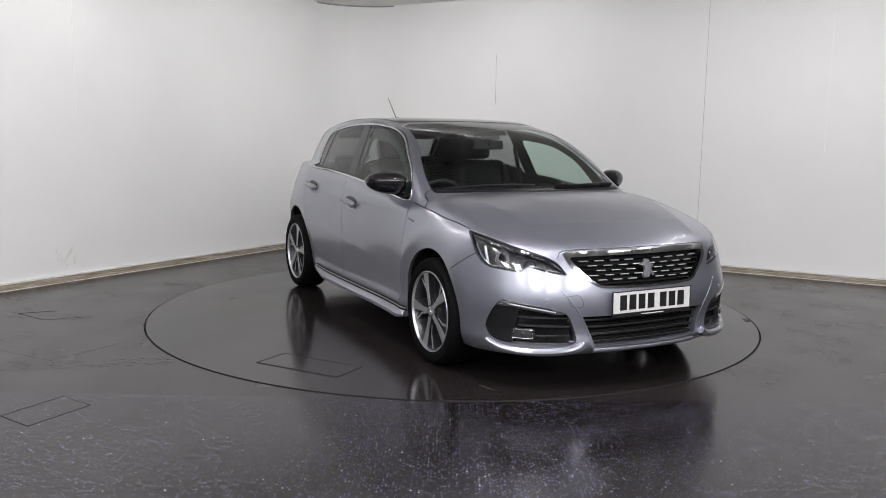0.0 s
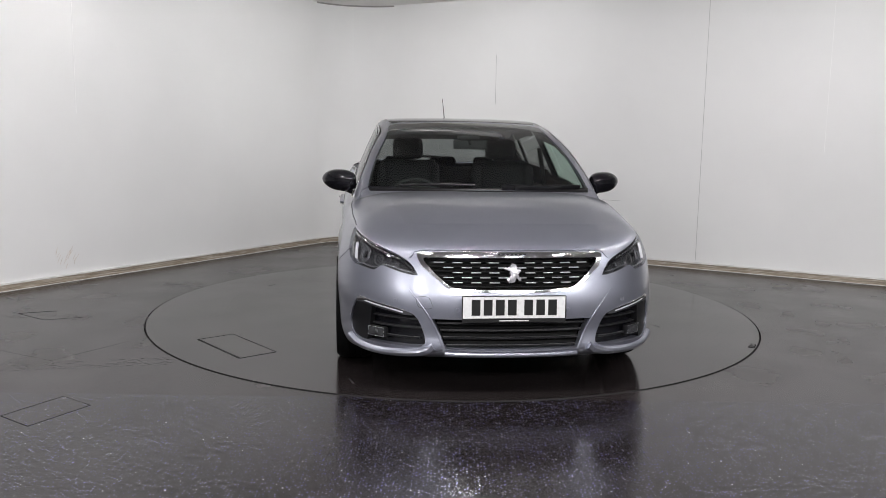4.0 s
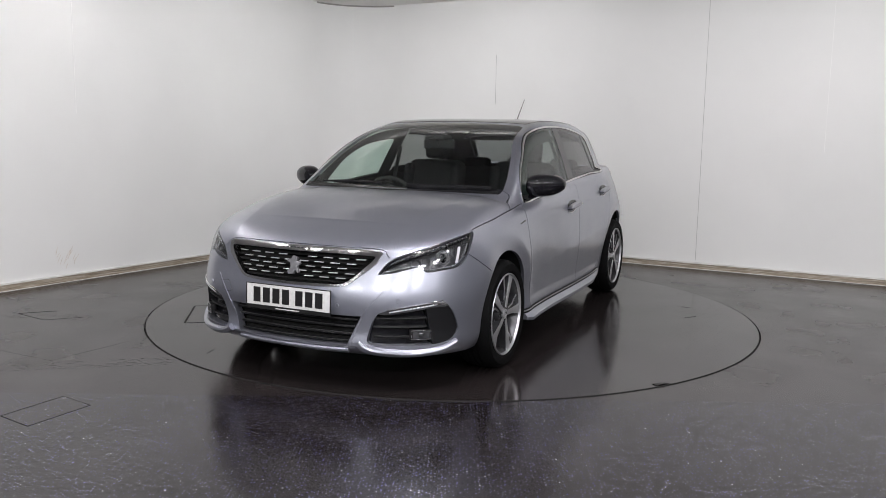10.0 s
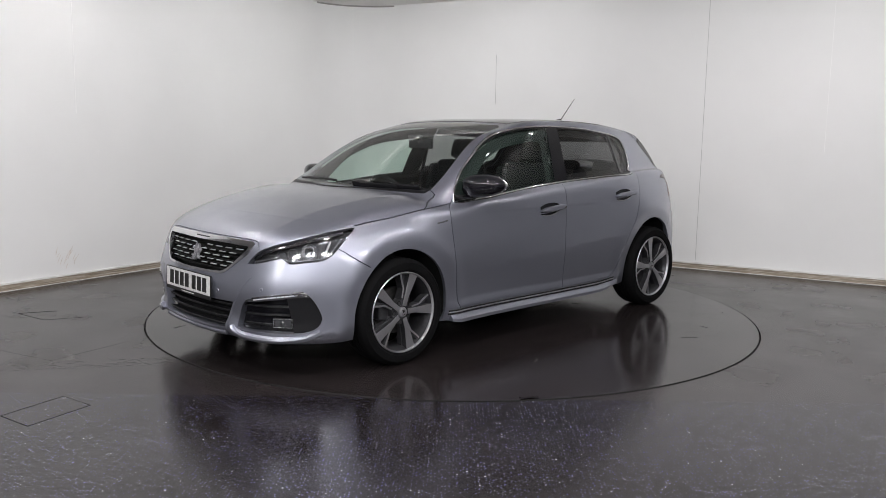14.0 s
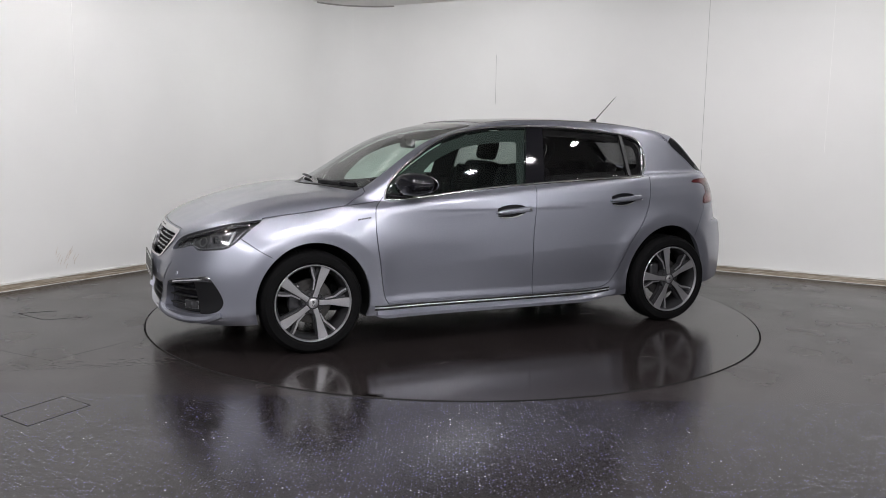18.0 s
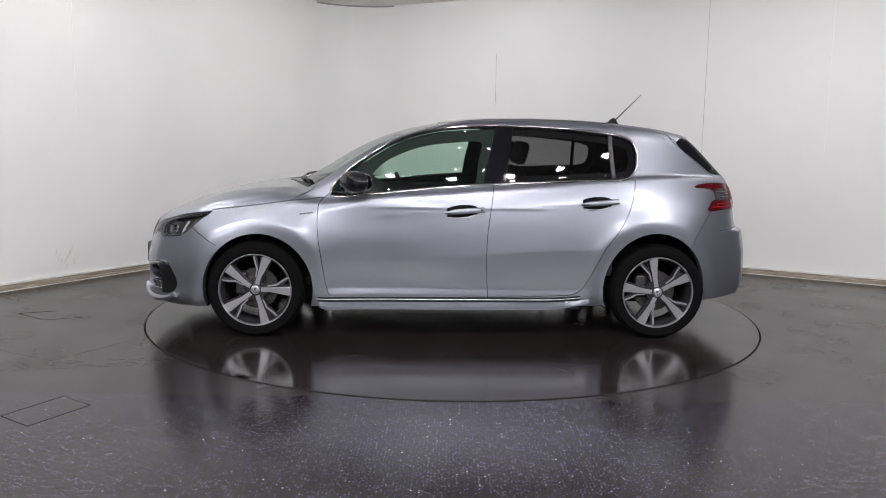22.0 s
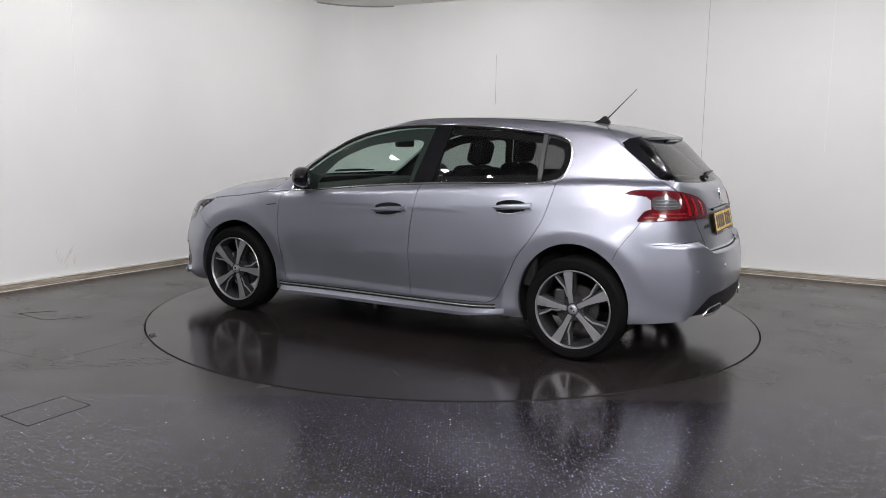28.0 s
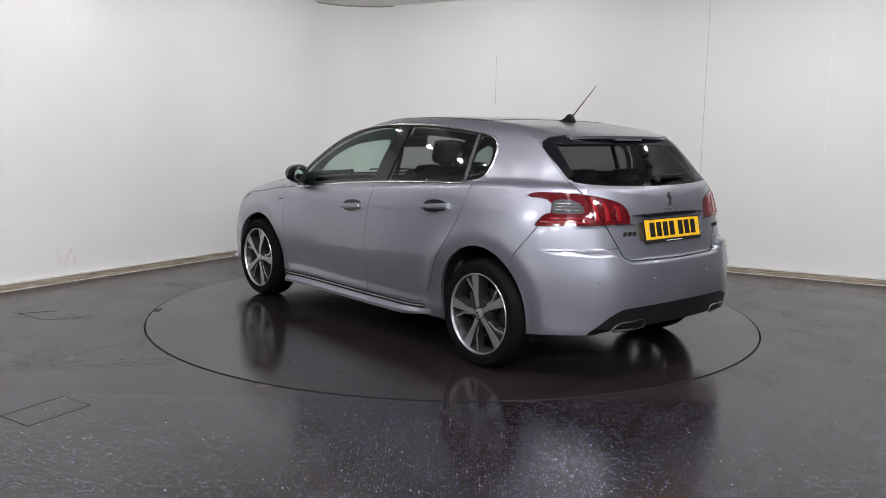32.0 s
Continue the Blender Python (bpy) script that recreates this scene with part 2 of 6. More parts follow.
FRONT_GLASS = pane("green_tinted_glass", (.70, .85, .775))
SCREEN_GLASS = pane("windscreen_glass", (.74, .80, .77))
DARK_GLASS = pane("privacy_glass", (.42, .425, .425))
REAR_GLASS = pane("rear_privacy_glass", (.31, .315, .32))
ROOF_GLASS = plain("dark_roof_glass", (.010, .010, .012), .05, spread=0)
LENS_GLASS = pane("lamp_cover", (.93, .94, .95))
LED_DOT = plain("led_lens", (.55, .55, .58), .15, spread=0)
GLOW = plain("panel_diffuser", (.9, .9, .9), .5, spread=0, glow=((1.0, .985, 1.0), 8.0))
DOT_GLOW = plain("downlight_glow", (.9, .9, .9), .5, spread=0, glow=((1.0, .97, .98), 120.0))
SPOT_GLOW = plain("spotlight_glow", (.9, .9, .9), .5, spread=0, glow=((1.0, .74, .92), 60.0))
MIRROR = plain("mirror_glass", (.85, .86, .87), .02, 1.0, spread=0)
LAMP_GREY = plain("lamp_grey", (.055, .056, .06), .18, .3, size=40, spread=.2)
LAMP_SILVER = plain("lamp_silver", (.36, .36, .38), .22, .7, size=40, spread=.15)
# dark tone for walls out of view, to keep the car's reflections dark
UNSEEN_WALL = plain("grey_wall", (.24, .24, .245), .8, size=4, spread=.15)
for black in (TRIM, UNDER, CABIN, FABRIC, ROOF_GLASS):
    black.node_tree.nodes["Principled BSDF"].inputs["Specular IOR Level"].default_value = .22
FLECKED.node_tree.nodes["Principled BSDF"].inputs["Specular IOR Level"].default_value = .40
RUBBER.node_tree.nodes["Principled BSDF"].inputs["Specular IOR Level"].default_value = .06
# ---- the room: two white walls that meet in a rounded corner, low ceiling, dark vinyl floor ----
R_BEND = .75


def wall_line():
    """The walls' foot in plan, from the left end round the corner to the right end, then back behind the camera."""
    ang = math.acos(float(LEFT_RUN @ RIGHT_RUN))
    cut = R_BEND / math.tan(ang / 2)
    a, b = CORNER + cut * LEFT_RUN, CORNER + cut * RIGHT_RUN
    mid = (LEFT_RUN + RIGHT_RUN) / np.linalg.norm(LEFT_RUN + RIGHT_RUN)
    centre = CORNER + mid * R_BEND / math.sin(ang / 2)
    a0 = math.atan2(*(a - centre)[::-1])
    a1 = math.atan2(*(b - centre)[::-1])
    arc = [centre + R_BEND * np.array((math.cos(t), math.sin(t))) for t in np.linspace(a0, a1, 15)]
    return arc


ARC = wall_line()
L_END, R_END = CORNER + 13.0 * LEFT_RUN, CORNER + 11.5 * RIGHT_RUN
B_END = L_END + 11.5 * RIGHT_RUN


def run_wall(name, line, low, high, thick, material, label=""):
    """A wall along a plan line, its inner face on the line, thickness outwards (to the line's left)."""
    line = [np.asarray(p, float) for p in line]
    n = len(line)
    outer = []
    for i in range(n):
        d = line[min(i + 1, n - 1)] - line[max(i - 1, 0)]
        d = d / np.linalg.norm(d)
        outer.append(line[i] + thick * np.array((-d[1], d[0])))
    verts = [(*p, low) for p in line] + [(*p, high) for p in line] + [(*p, low) for p in outer] + [(*p, high) for p in outer]
    faces = []
    for i in range(n - 1):
        faces += [(i, i + 1, n + i + 1, n + i), (2 * n + i + 1, 2 * n + i, 3 * n + i, 3 * n + i + 1), (n + i, n + i + 1, 3 * n + i + 1, 3 * n + i), (i + 1, i, 2 * n + i, 2 * n + i + 1)]
    faces += [(0, n, 3 * n, 2 * n), (n - 1, 3 * n - 1, 4 * n - 1, 2 * n - 1)]
    bm = raw(verts, faces)
    bmesh.ops.recalc_face_normals(bm, faces=bm.faces[:])
    return tagged(part(name, bm, material, None, label, True), kind="structure")


L_TURN, R_TURN = CORNER + 5.0 * LEFT_RUN, CORNER + 6.6 * RIGHT_RUN
left_line = [L_TURN] + ARC[:8]
right_line = ARC[7:] + [R_TURN]
wall_left = run_wall("wall_left", left_line, 0, CEILING + .10, .15, WALL, "white painted studio wall with faint board joints")
wall_right = run_wall("wall_right", right_line, 0, CEILING + .10, .15, WALL, "white painted studio wall with faint board joints")
# added grey walls out of view: close the room, darken what the car reflects
run_wall("wall_left_end", [L_END, L_TURN], 0, CEILING + .10, .15, UNSEEN_WALL, "plain grey wall out of view, added to close the room and darken reflections")
run_wall("wall_right_end", [R_TURN, R_END], 0, CEILING + .10, .15, UNSEEN_WALL, "plain grey wall out of view, added to close the room and darken reflections")
wall_near = run_wall("wall_near", [R_END, B_END], 0, CEILING + .10, .15, UNSEEN_WALL, "plain grey wall out of view, added to close the room and darken reflections")
wall_back = run_wall("wall_back", [B_END, L_END], 0, CEILING + .10, .15, UNSEEN_WALL, "plain grey wall out of view, added to close the room and darken reflections")

# worn wooden skirting with a pale cap
for name, line in (("baseboard_left", left_line), ("baseboard_right", right_line)):
    inner = []
    for i in range(len(line)):
        d = line[min(i + 1, len(line) - 1)] - line[max(i - 1, 0)]
        d = d / np.linalg.norm(d)
        inner.append(np.array((d[1], -d[0])))
    off = [p + .018 * q for p, q in zip(line, inner)]
    run_wall(name, off, .0, .052, .016, SKIRT, "scuffed brown wooden skirting board")
    off = [p + .022 * q for p, q in zip(line, inner)]
    run_wall(name.replace("baseboard", "trim"), off, .054, .066, .020, SKIRT_CAP, "thin off-white cap on the skirting")
    off = [p + .024 * q for p, q in zip(line, inner)]
    run_wall(name.replace("baseboard", "trim_foot"), off, .0, .0045, .005, SKIRT_CAP, "thin pale line along the skirting foot")


# board joints: hairline upright strips, a little proud of the paint
JOINT = plain("joint_shadow", (.50, .50, .49), .7, size=8, spread=.2)
JOINT_PALE = plain("joint_filler", (.86, .86, .85), .6, size=8, spread=.05)
left_in, right_in = LEFT_IN, RIGHT_IN


def wall_strip(name, run, inward, along, z0, z1, width, material, parent, tilt=0.0):
    c = CORNER + along * run + .0015 * inward
    m = Matrix(((run[0], inward[0], 0, c[0]), (run[1], inward[1], 0, c[1]), (0, 0, 1, 0), (0, 0, 0, 1)))
    bm = box((width, .002, z1 - z0), (0, 0, (z0 + z1) / 2))
    for v in bm.verts:
        v.co.x += tilt * (v.co.z - z0)
    bm.transform(m)
    return part(name, bm, material, parent)


wall_strip("joint", LEFT_RUN, left_in, 3.737, 1.45, CEILING, .006, JOINT_PALE, wall_left)
wall_strip("joint", RIGHT_RUN, right_in, 4.252, .09, CEILING, .005, JOINT, wall_right)
wall_strip("joint", RIGHT_RUN, right_in, 1.967, 1.66, 2.20, .004, JOINT, wall_right)
wall_strip("joint", RIGHT_RUN, right_in, 5.367, 1.2, CEILING, .004, JOINT_PALE, wall_right)
# scrapes in the paint
for along, z, length in ((3.347, .650, .20), (3.367, .502, .24), (3.147, .375, .03)):
    c = CORNER + along * RIGHT_RUN + .0015 * right_in
    m = Matrix(((RIGHT_RUN[0], right_in[0], 0, c[0]), (RIGHT_RUN[1], right_in[1], 0, c[1]), (0, 0, 1, z), (0, 0, 0, 1)))
    part("scrape", box((length, .002, .004), m=m), JOINT, wall_right, "grey scrape in the paint")
SCRAPE = plain("brown_scrape", (.62, .55, .48), .7, size=30, spread=.12)
for i in range(16):
    along, z = 3.90 + random.uniform(-.10, .10), .20 + random.uniform(-.08, .08)
    c = CORNER + along * LEFT_RUN + .0012 * left_in
    m = Matrix(((LEFT_RUN[0], left_in[0], 0, c[0]), (LEFT_RUN[1], left_in[1], 0, c[1]), (0, 0, 1, z), (0, 0, 0, 1)))
    part("scrape", box((random.uniform(.02, .08), .002, .002), m=m @ pose(0, 0, 0, 0, random.uniform(40, 80))), SCRAPE, wall_left, "faint brown scratch")

EDGE_GREY = plain("grey_edge", (.30, .29, .28), .6, size=10, spread=.1)
# ceiling with a shadow gap
poly = [L_END] + ARC + [R_END, B_END]
bm = bmesh.new()
lowv = [bm.verts.new((*p, CEILING - .01)) for p in poly]
topv = [bm.verts.new((*p, CEILING + .09)) for p in poly]
bm.faces.new(lowv[::-1])
bm.faces.new(topv)
for i in range(len(poly)):
    j = (i + 1) % len(poly)
    bm.faces.new((lowv[i], lowv[j], topv[j], topv[i]))
bmesh.ops.recalc_face_normals(bm, faces=bm.faces[:])
tagged(part("ceiling", bm, CEIL, None, "plain off-white studio ceiling"), kind="structure")
run_wall("trim_ceiling", [p + .006 * (np.mean(ARC, 0) - CORNER) for p in ARC[1:-1]], CEILING - .030, CEILING - .012, .010, EDGE_GREY, "thin grey edge strip under the ceiling")

# floor: vinyl sheets with a round opening for the turntable
TABLE_R = 2.219


def ring_floor(name, keep, material, z, label):
    """A floor sheet with the turntable's hole; keep: half-plane (point, inward normal) or None."""
    bm = bmesh.new()
    n = 180
    inner = [bm.verts.new((TABLE_R * math.cos(2 * math.pi * i / n), TABLE_R * math.sin(2 * math.pi * i / n), z)) for i in range(n)]
    outer = []
    for i in range(n):
        c, s = math.cos(2 * math.pi * i / n), math.sin(2 * math.pi * i / n)
        k = 16 / max(abs(c), abs(s))
        outer.append(bm.verts.new((k * c, k * s, z)))
    mid = [bm.verts.new(((a.co + b.co * .12) / 1.12)) for a, b in zip(inner, outer)]
    for ring_a, ring_b in ((inner, mid), (mid, outer)):
        for i in range(n):
            j = (i + 1) % n
            bm.faces.new((ring_a[i], ring_b[i], ring_b[j], ring_a[j]))
    if keep:
        co, no = keep
        bmesh.ops.bisect_plane(bm, geom=bm.verts[:] + bm.edges[:] + bm.faces[:], plane_co=co, plane_no=no, clear_inner=True)
    low = bmesh.ops.extrude_face_region(bm, geom=bm.faces[:])
    for v in low["geom"]:
        if isinstance(v, bmesh.types.BMVert):
            v.co.z -= .03 + z
    bmesh.ops.recalc_face_normals(bm, faces=bm.faces[:])
    return tagged(part(name, bm, material, None, label), kind="structure")


SEAM_A, SEAM_B = Vector((-1.60, -2.19, 0)), Vector((2.22, -2.117, 0))
seam = (SEAM_B - SEAM_A).normalized()
across = Vector((-seam.y, seam.x, 0))
ring_floor("floor", (SEAM_A, across), DARK_VINYL, 0.0, "dark grey sheet vinyl floor, scuffed and slightly glossy")
ring_floor("floor_front", (SEAM_A, -across), FLECKED, 0.0, "black sheet vinyl floor with white and violet flecks")
part_floor = box((34, 34, .02), (0, 0, -.055))
tagged(part("subfloor", part_floor, GAP, None, "black floor under the gaps"), kind="structure")


def floor_quad(name, corners, z, material, label, kind="structure", parent=None):
    """A thin sheet lying on the floor."""
    bm = raw([(*c, z) for c in corners] + [(*c, z - .003) for c in corners],
             [(0, 1, 2, 3), (7, 6, 5, 4), (0, 4, 5, 1), (1, 5, 6, 2), (2, 6, 7, 3), (3, 7, 4, 0)])
    bmesh.ops.recalc_face_normals(bm, faces=bm.faces[:])
    ob = part(name, bm, material, parent, label)
    return tagged(ob, kind=kind) if kind else ob


def hatch(corners, z, gap_sides, material, label, parent=None):
    """A floor cover: a sheet of the same vinyl with open black joints on some of its sides."""
    c = [np.asarray(p, float) for p in corners]
    mid = sum(c) / 4
    cover = tagged(new("floor_hatch"), label, "floor hatch")
    floor_quad("cover", [mid + (p - mid) * .985 for p in c], z + .0008, material, "", "", cover)
    for i, w in gap_sides:
        a, b = c[i], c[(i + 1) % 4]
        d = (b - a) / np.linalg.norm(b - a)
        n = np.array((-d[1], d[0])) * w
        floor_quad("joint", [a - n, b - n, b + n, a + n], z + .0011, GAP, "", "", cover)
    return cover


def square_up(pts):
    """The nearest parallelogram to four corners."""
    p = np.asarray(pts, float)
    m = p.mean(0)
    u, v = (p[1] + p[2] - p[0] - p[3]) / 4, (p[2] + p[3] - p[0] - p[1]) / 4
    return [m - u - v, m + u - v, m + u + v, m - u + v]


hatch(square_up(((-3.10, -.433), (-2.891, -.340), (-2.60, -.503), (-2.842, -.629))), 0, ((0, .009), (3, .0022), (2, .0015)), DARK_VINYL, "square vinyl-covered floor hatch with open black joints")
hatch(square_up(((-2.08, -2.539), (-1.937, -2.249), (-1.738, -2.366), (-1.901, -2.671))), 0, ((0, .0042), (2, .0026), (3, .0016), (1, .0022)), FLECKED, "flecked vinyl-covered floor hatch with open black joints")
# a patched sheet and the tyre tracks left on the floor
floor_quad("vinyl_patch", ((-2.71, -1.417), (-2.396, -.924), (-2.03, -1.15), (-2.30, -1.62)), .0007, DARK_VINYL, "darker patch of sheet vinyl")
TRACK = plain("tyre_mark", (.020, .019, .018), .30, size=25, spread=.2)


def tyre_track(start, end, lanes, pitch):
    """Faint rows of short slanted tread blocks."""
    a, b = np.array(start), np.array(end)
    d = (b - a) / np.linalg.norm(b - a)
    n = np.array((-d[1], d[0]))
    verts, faces = [], []
    for k in range(lanes):
        for i in range(int(np.linalg.norm(b - a) / pitch)):
            if random.random() < .35:
                continue
            c = a + d * (i + .5 * (k % 2)) * pitch + n * .034 * (k - lanes / 2)
            u = (d + n * (.35 if k % 2 else -.35)) * pitch * .38
            v = n * .0028
            j = len(verts)
            verts += [(*(c + s * u + w * v), .0008) for s, w in ((-1, -1), (1, -1), (1, 1), (-1, 1))]
            faces.append((j, j + 1, j + 2, j + 3))
    tagged(mesh_part("tyre_marks", verts, faces, TRACK, None, "faint rows of tyre tread marks on the floor"), category="tyre marks", kind="stuff")


tyre_track((-3.3, -1.93), (-1.60, -1.55), 5, .06)
tyre_track((-3.5, -.60), (-2.55, -.42), 3, .07)

# ---- turntable: a flush disc with a dark gap round it ----
turntable = tagged(new("turntable"), "round black vinyl-topped turntable flush with the floor", "turntable")
part("disc", lathe(((0, .004), (1.2, .004), (TABLE_R - .012, .004), (TABLE_R - .010, .003), (TABLE_R - .010, -.03), (0, -.03)), 180), DISC_VINYL, turntable)
for i in range(12):
    a, r = random.uniform(0, 6.28), random.uniform(.9, 2.1)
    m = pose(r * math.cos(a), r * math.sin(a), .0046, 0, 0, random.uniform(0, 360))
    part("scuff", box((random.uniform(.03, .12), random.uniform(.004, .012), .0012), m=m), SCUFF if i % 3 else TRACK, turntable, "grey scuff")
tt_hatch = square_up(((.875, -1.742), (.777, -1.521), (1.203, -1.224), (1.366, -1.400)))
mid = sum(tt_hatch) / 4
floor_quad("hatch_cover", [mid + (p - mid) * .985 for p in tt_hatch], .0048, DISC_VINYL, "", "", turntable)
for i, w in ((0, .005), (1, .0035), (2, .004), (3, .007)):
    a, b = tt_hatch[i], tt_hatch[(i + 1) % 4]
    d = (b - a) / np.linalg.norm(b - a)
    n = np.array((-d[1], d[0])) * w
    floor_quad("hatch_joint", [a - n, b - n, b + n, a + n], .0052, GAP, "", "", turntable)
# the lifted tongue of vinyl at the rim
tongue, rows = [], 8
for i in range(rows + 1):
    a = math.radians(54.6 + 2.6 * i / rows)
    lift = .005 * math.sin(math.pi * i / rows) ** 2
    for r in (TABLE_R - .018, TABLE_R - .035, TABLE_R - .055):
        tongue.append((r * math.cos(a), r * math.sin(a), .006 + lift * (r - (TABLE_R - .055)) / .037))
faces = [(i * 3 + k, i * 3 + k + 1, i * 3 + k + 4, i * 3 + k + 3) for i in range(rows) for k in range(2)]
bm = raw(tongue, faces)
bmesh.ops.solidify(bm, geom=bm.faces[:], thickness=.003)
part("lifted_vinyl", bm, DISC_VINYL, turntable, "curled edge of torn vinyl", True)
# added black sleeve: shade put in as colour over the disc's lit side
part("edge_shade", lathe(((TABLE_R - .0102, .0042), (TABLE_R - .0095, .0042), (TABLE_R - .0095, -.03)), 180), GAP, turntable, "black sleeve that darkens the lit side of the disc")
SPINNING = [turntable]

# ---- ceiling lights ----
# casings of the unseen panels, added as fill from the camera's side
for px, py, _ in FILL_PANELS:
    panel = tagged(new("fill_panel"), "square white LED ceiling panel, out of view, added to light the car", "ceiling light", "ceiling lights")
    panel.location = (px, py, CEILING - .01)
    wide = panel_size(py)
    h = wide / 2
    for dx, dy, sx, sy in ((0, h, 1, 0), (0, -h, 1, 0), (h, 0, 0, 1), (-h, 0, 0, 1)):
        part("frame", box((wide + .03 if sx else .03, wide + .03 if sy else .03, .018), (dx, dy, -.009), .003), SKIRT_CAP, panel)
    part("diffuser", box((wide - .04, wide - .04, .006), (0, 0, -.004)), GLOW, panel)
# housings of the unseen battens, added only to brighten the walls
for at, foot, run, _ in FILL_BATTENS:
    turn = Matrix(((run[0], -run[1], 0, at[0]), (run[1], run[0], 0, at[1]), (0, 0, 1, CEILING - .01), (0, 0, 0, 1)))
    batten = tagged(new("fill_batten"), "long white ceiling batten, out of view, added to brighten the wall", "batten light", "batten lights")
    batten.matrix_basis = turn
    part("housing", box((BATTEN + .06, BATTEN_WIDE * .98, .03), (0, 0, -.015), .008), SKIRT_CAP, batten)
    for k in (-1, 1):
        part("end_cap", box((.02, BATTEN_WIDE, .05), (k * (BATTEN / 2 + .04), 0, -.025), .006), TRIM_GREY, batten)
# a wide ring of small square lights round the turntable, open towards the corner
first = None
for k in range(16):
    a = radians(-190 + 13.0 * k)
    at = pose(2.85 * math.cos(a), 2.85 * math.sin(a), CEILING - .01, 0, 0, math.degrees(a))
    if first is None:
        first = tagged(new("downlight"), "small square white ceiling downlight", "downlight", "downlights")
        part("ring", lathe(((.069, -.006), (.084, -.006), (.089, 0), (.069, 0)), 4), SKIRT_CAP, first)
        part("lens", lathe(((0, -.003), (.068, -.003), (.068, .0)), 4), DOT_GLOW, first)
        first.matrix_basis = at
    else:
        copy_thing(first, at)
spot = None
for col in (.22, .50):
    for k in range(8):
        at = pose(col, -1.7 - .45 * k, CEILING - .01)
        if spot is None:
            spot = tagged(new("spotlight"), "tiny round ceiling spotlight in a row", "spotlight", "spotlights")
            part("ring", lathe(((.022, -.005), (.030, -.005), (.033, 0), (.022, 0)), 16), SKIRT_CAP, spot)
            part("lens", lathe(((0, -.003), (.021, -.003), (.021, .0)), 14), SPOT_GLOW, spot)
            spot.matrix_basis = at
        else:
            copy_thing(spot, at)


# ---- the car's outer skin: smooth blends of profile curves (x forward, y to its left, z up) ----
def spline_basis(knots, q):
    """Weights of a natural cubic spline's knots at q."""
    k = np.asarray(knots, float)
    n = len(k)
    h = np.diff(k)
    a, r = np.eye(n), np.zeros((n, n))
    for i in range(1, n - 1):
        a[i, i - 1:i + 2] = h[i - 1] / 6, (h[i - 1] + h[i]) / 3, h[i] / 6
        r[i, i - 1:i + 2] = 1 / h[i - 1], -1 / h[i - 1] - 1 / h[i], 1 / h[i]
    m = np.linalg.solve(a, r)
    q = np.clip(q, k[0], k[-1])
    j = np.clip(np.searchsorted(k, q) - 1, 0, n - 2)
    hj = h[j]
    u, v = (k[j + 1] - q) / hj, (q - k[j]) / hj
    e = np.eye(n)
    return (u[:, None] * e[j] + v[:, None] * e[j + 1]
            + ((u ** 3 - u) * hj ** 2 / 6)[:, None] * m[j] + ((v ** 3 - v) * hj ** 2 / 6)[:, None] * m[j + 1])


def curve(points):
    xs, ys = np.array(sorted(points)).T
    return lambda q: spline_basis(xs, q) @ ys


def smooth_max(a, b, k):
    h = np.maximum(k - np.abs(a - b), 0) / k
    return np.maximum(a, b) + h * h * h * k / 6


SIDE_Z = (.17, .25, .35, .50, .65, .80, .90, .98, 1.06)
SIDE = {2.0: (.79, .83, .85, .85, .84, .80, .75, .71, .67),
        1.62: (.83, .875, .893, .898, .875, .795, .735, .69, .65),
        1.31: (.85, .89, .905, .912, .895, .838, .77, .72, .68),
        .90: (.822, .855, .866, .880, .884, .862, .835, .797, .75),
        .0: (.81, .842, .858, .876, .882, .870, .850, .823, .785),
        -.60: (.81, .842, .860, .879, .885, .874, .856, .834, .80),
        -1.0: (.815, .85, .868, .886, .892, .876, .856, .835, .81),
        -1.31: (.835, .875, .895, .905, .899, .870, .836, .805, .78),
        -1.65: (.765, .805, .825, .832, .826, .806, .772, .738, .71),
        -2.0: (.63, .66, .68, .685, .675, .655, .625, .60, .575)}
SIDE_X = sorted(SIDE)
SIDE_T = np.array([SIDE[x] for x in SIDE_X])
NOSE = curve(((.17, 2.06), (.22, 2.145), (.30, 2.156), (.42, 2.160), (.52, 2.152), (.58, 2.133), (.66, 2.105), (.74, 2.07), (.85, 2.0)))
TAIL = curve(((.18, -1.96), (.25, -1.995), (.36, -2.020), (.52, -2.022), (.60, -2.014), (.66, -2.002), (.76, -1.982), (.88, -1.958), (.95, -1.938), (1.05, -1.890)))
BONNET = curve(((-2.0, 1.04), (-1.65, 1.06), (-1.1, 1.05), (-.2, .980), (.55, .925), (.9, .937), (1.05, .972), (1.23, .975), (1.53, .930), (1.78, .858), (1.96, .785), (2.10, .712), (2.2, .65)))
ROOF = curve(((-2.0, 1.24), (-1.62, 1.322), (-1.37, 1.376), (-1.04, 1.419), (-.56, 1.440), (-.2, 1.435), (.0, 1.421), (.143, 1.398), (.39, 1.341), (.63, 1.250), (.866, 1.117), (1.0, 1.036), (1.11, .972), (1.3, .84)))
GLASS_Y = curve(((-2.0, .55), (-1.65, .668), (-1.1, .768), (-.5, .806), (.2, .808), (.8, .790), (1.2, .74)))


SHOULDER = curve(((-2.0, 1.010), (-1.6, 1.000), (-1.1, .985), (-.75, .973), (-.25, .952), (.1, .932), (.8, .886), (1.2, .86)))


CREASE = curve(((-2.0, .935), (-1.4, .915), (-.9, .893), (-.4, .868), (.03, .838), (.5, .800), (1.0, .76)))


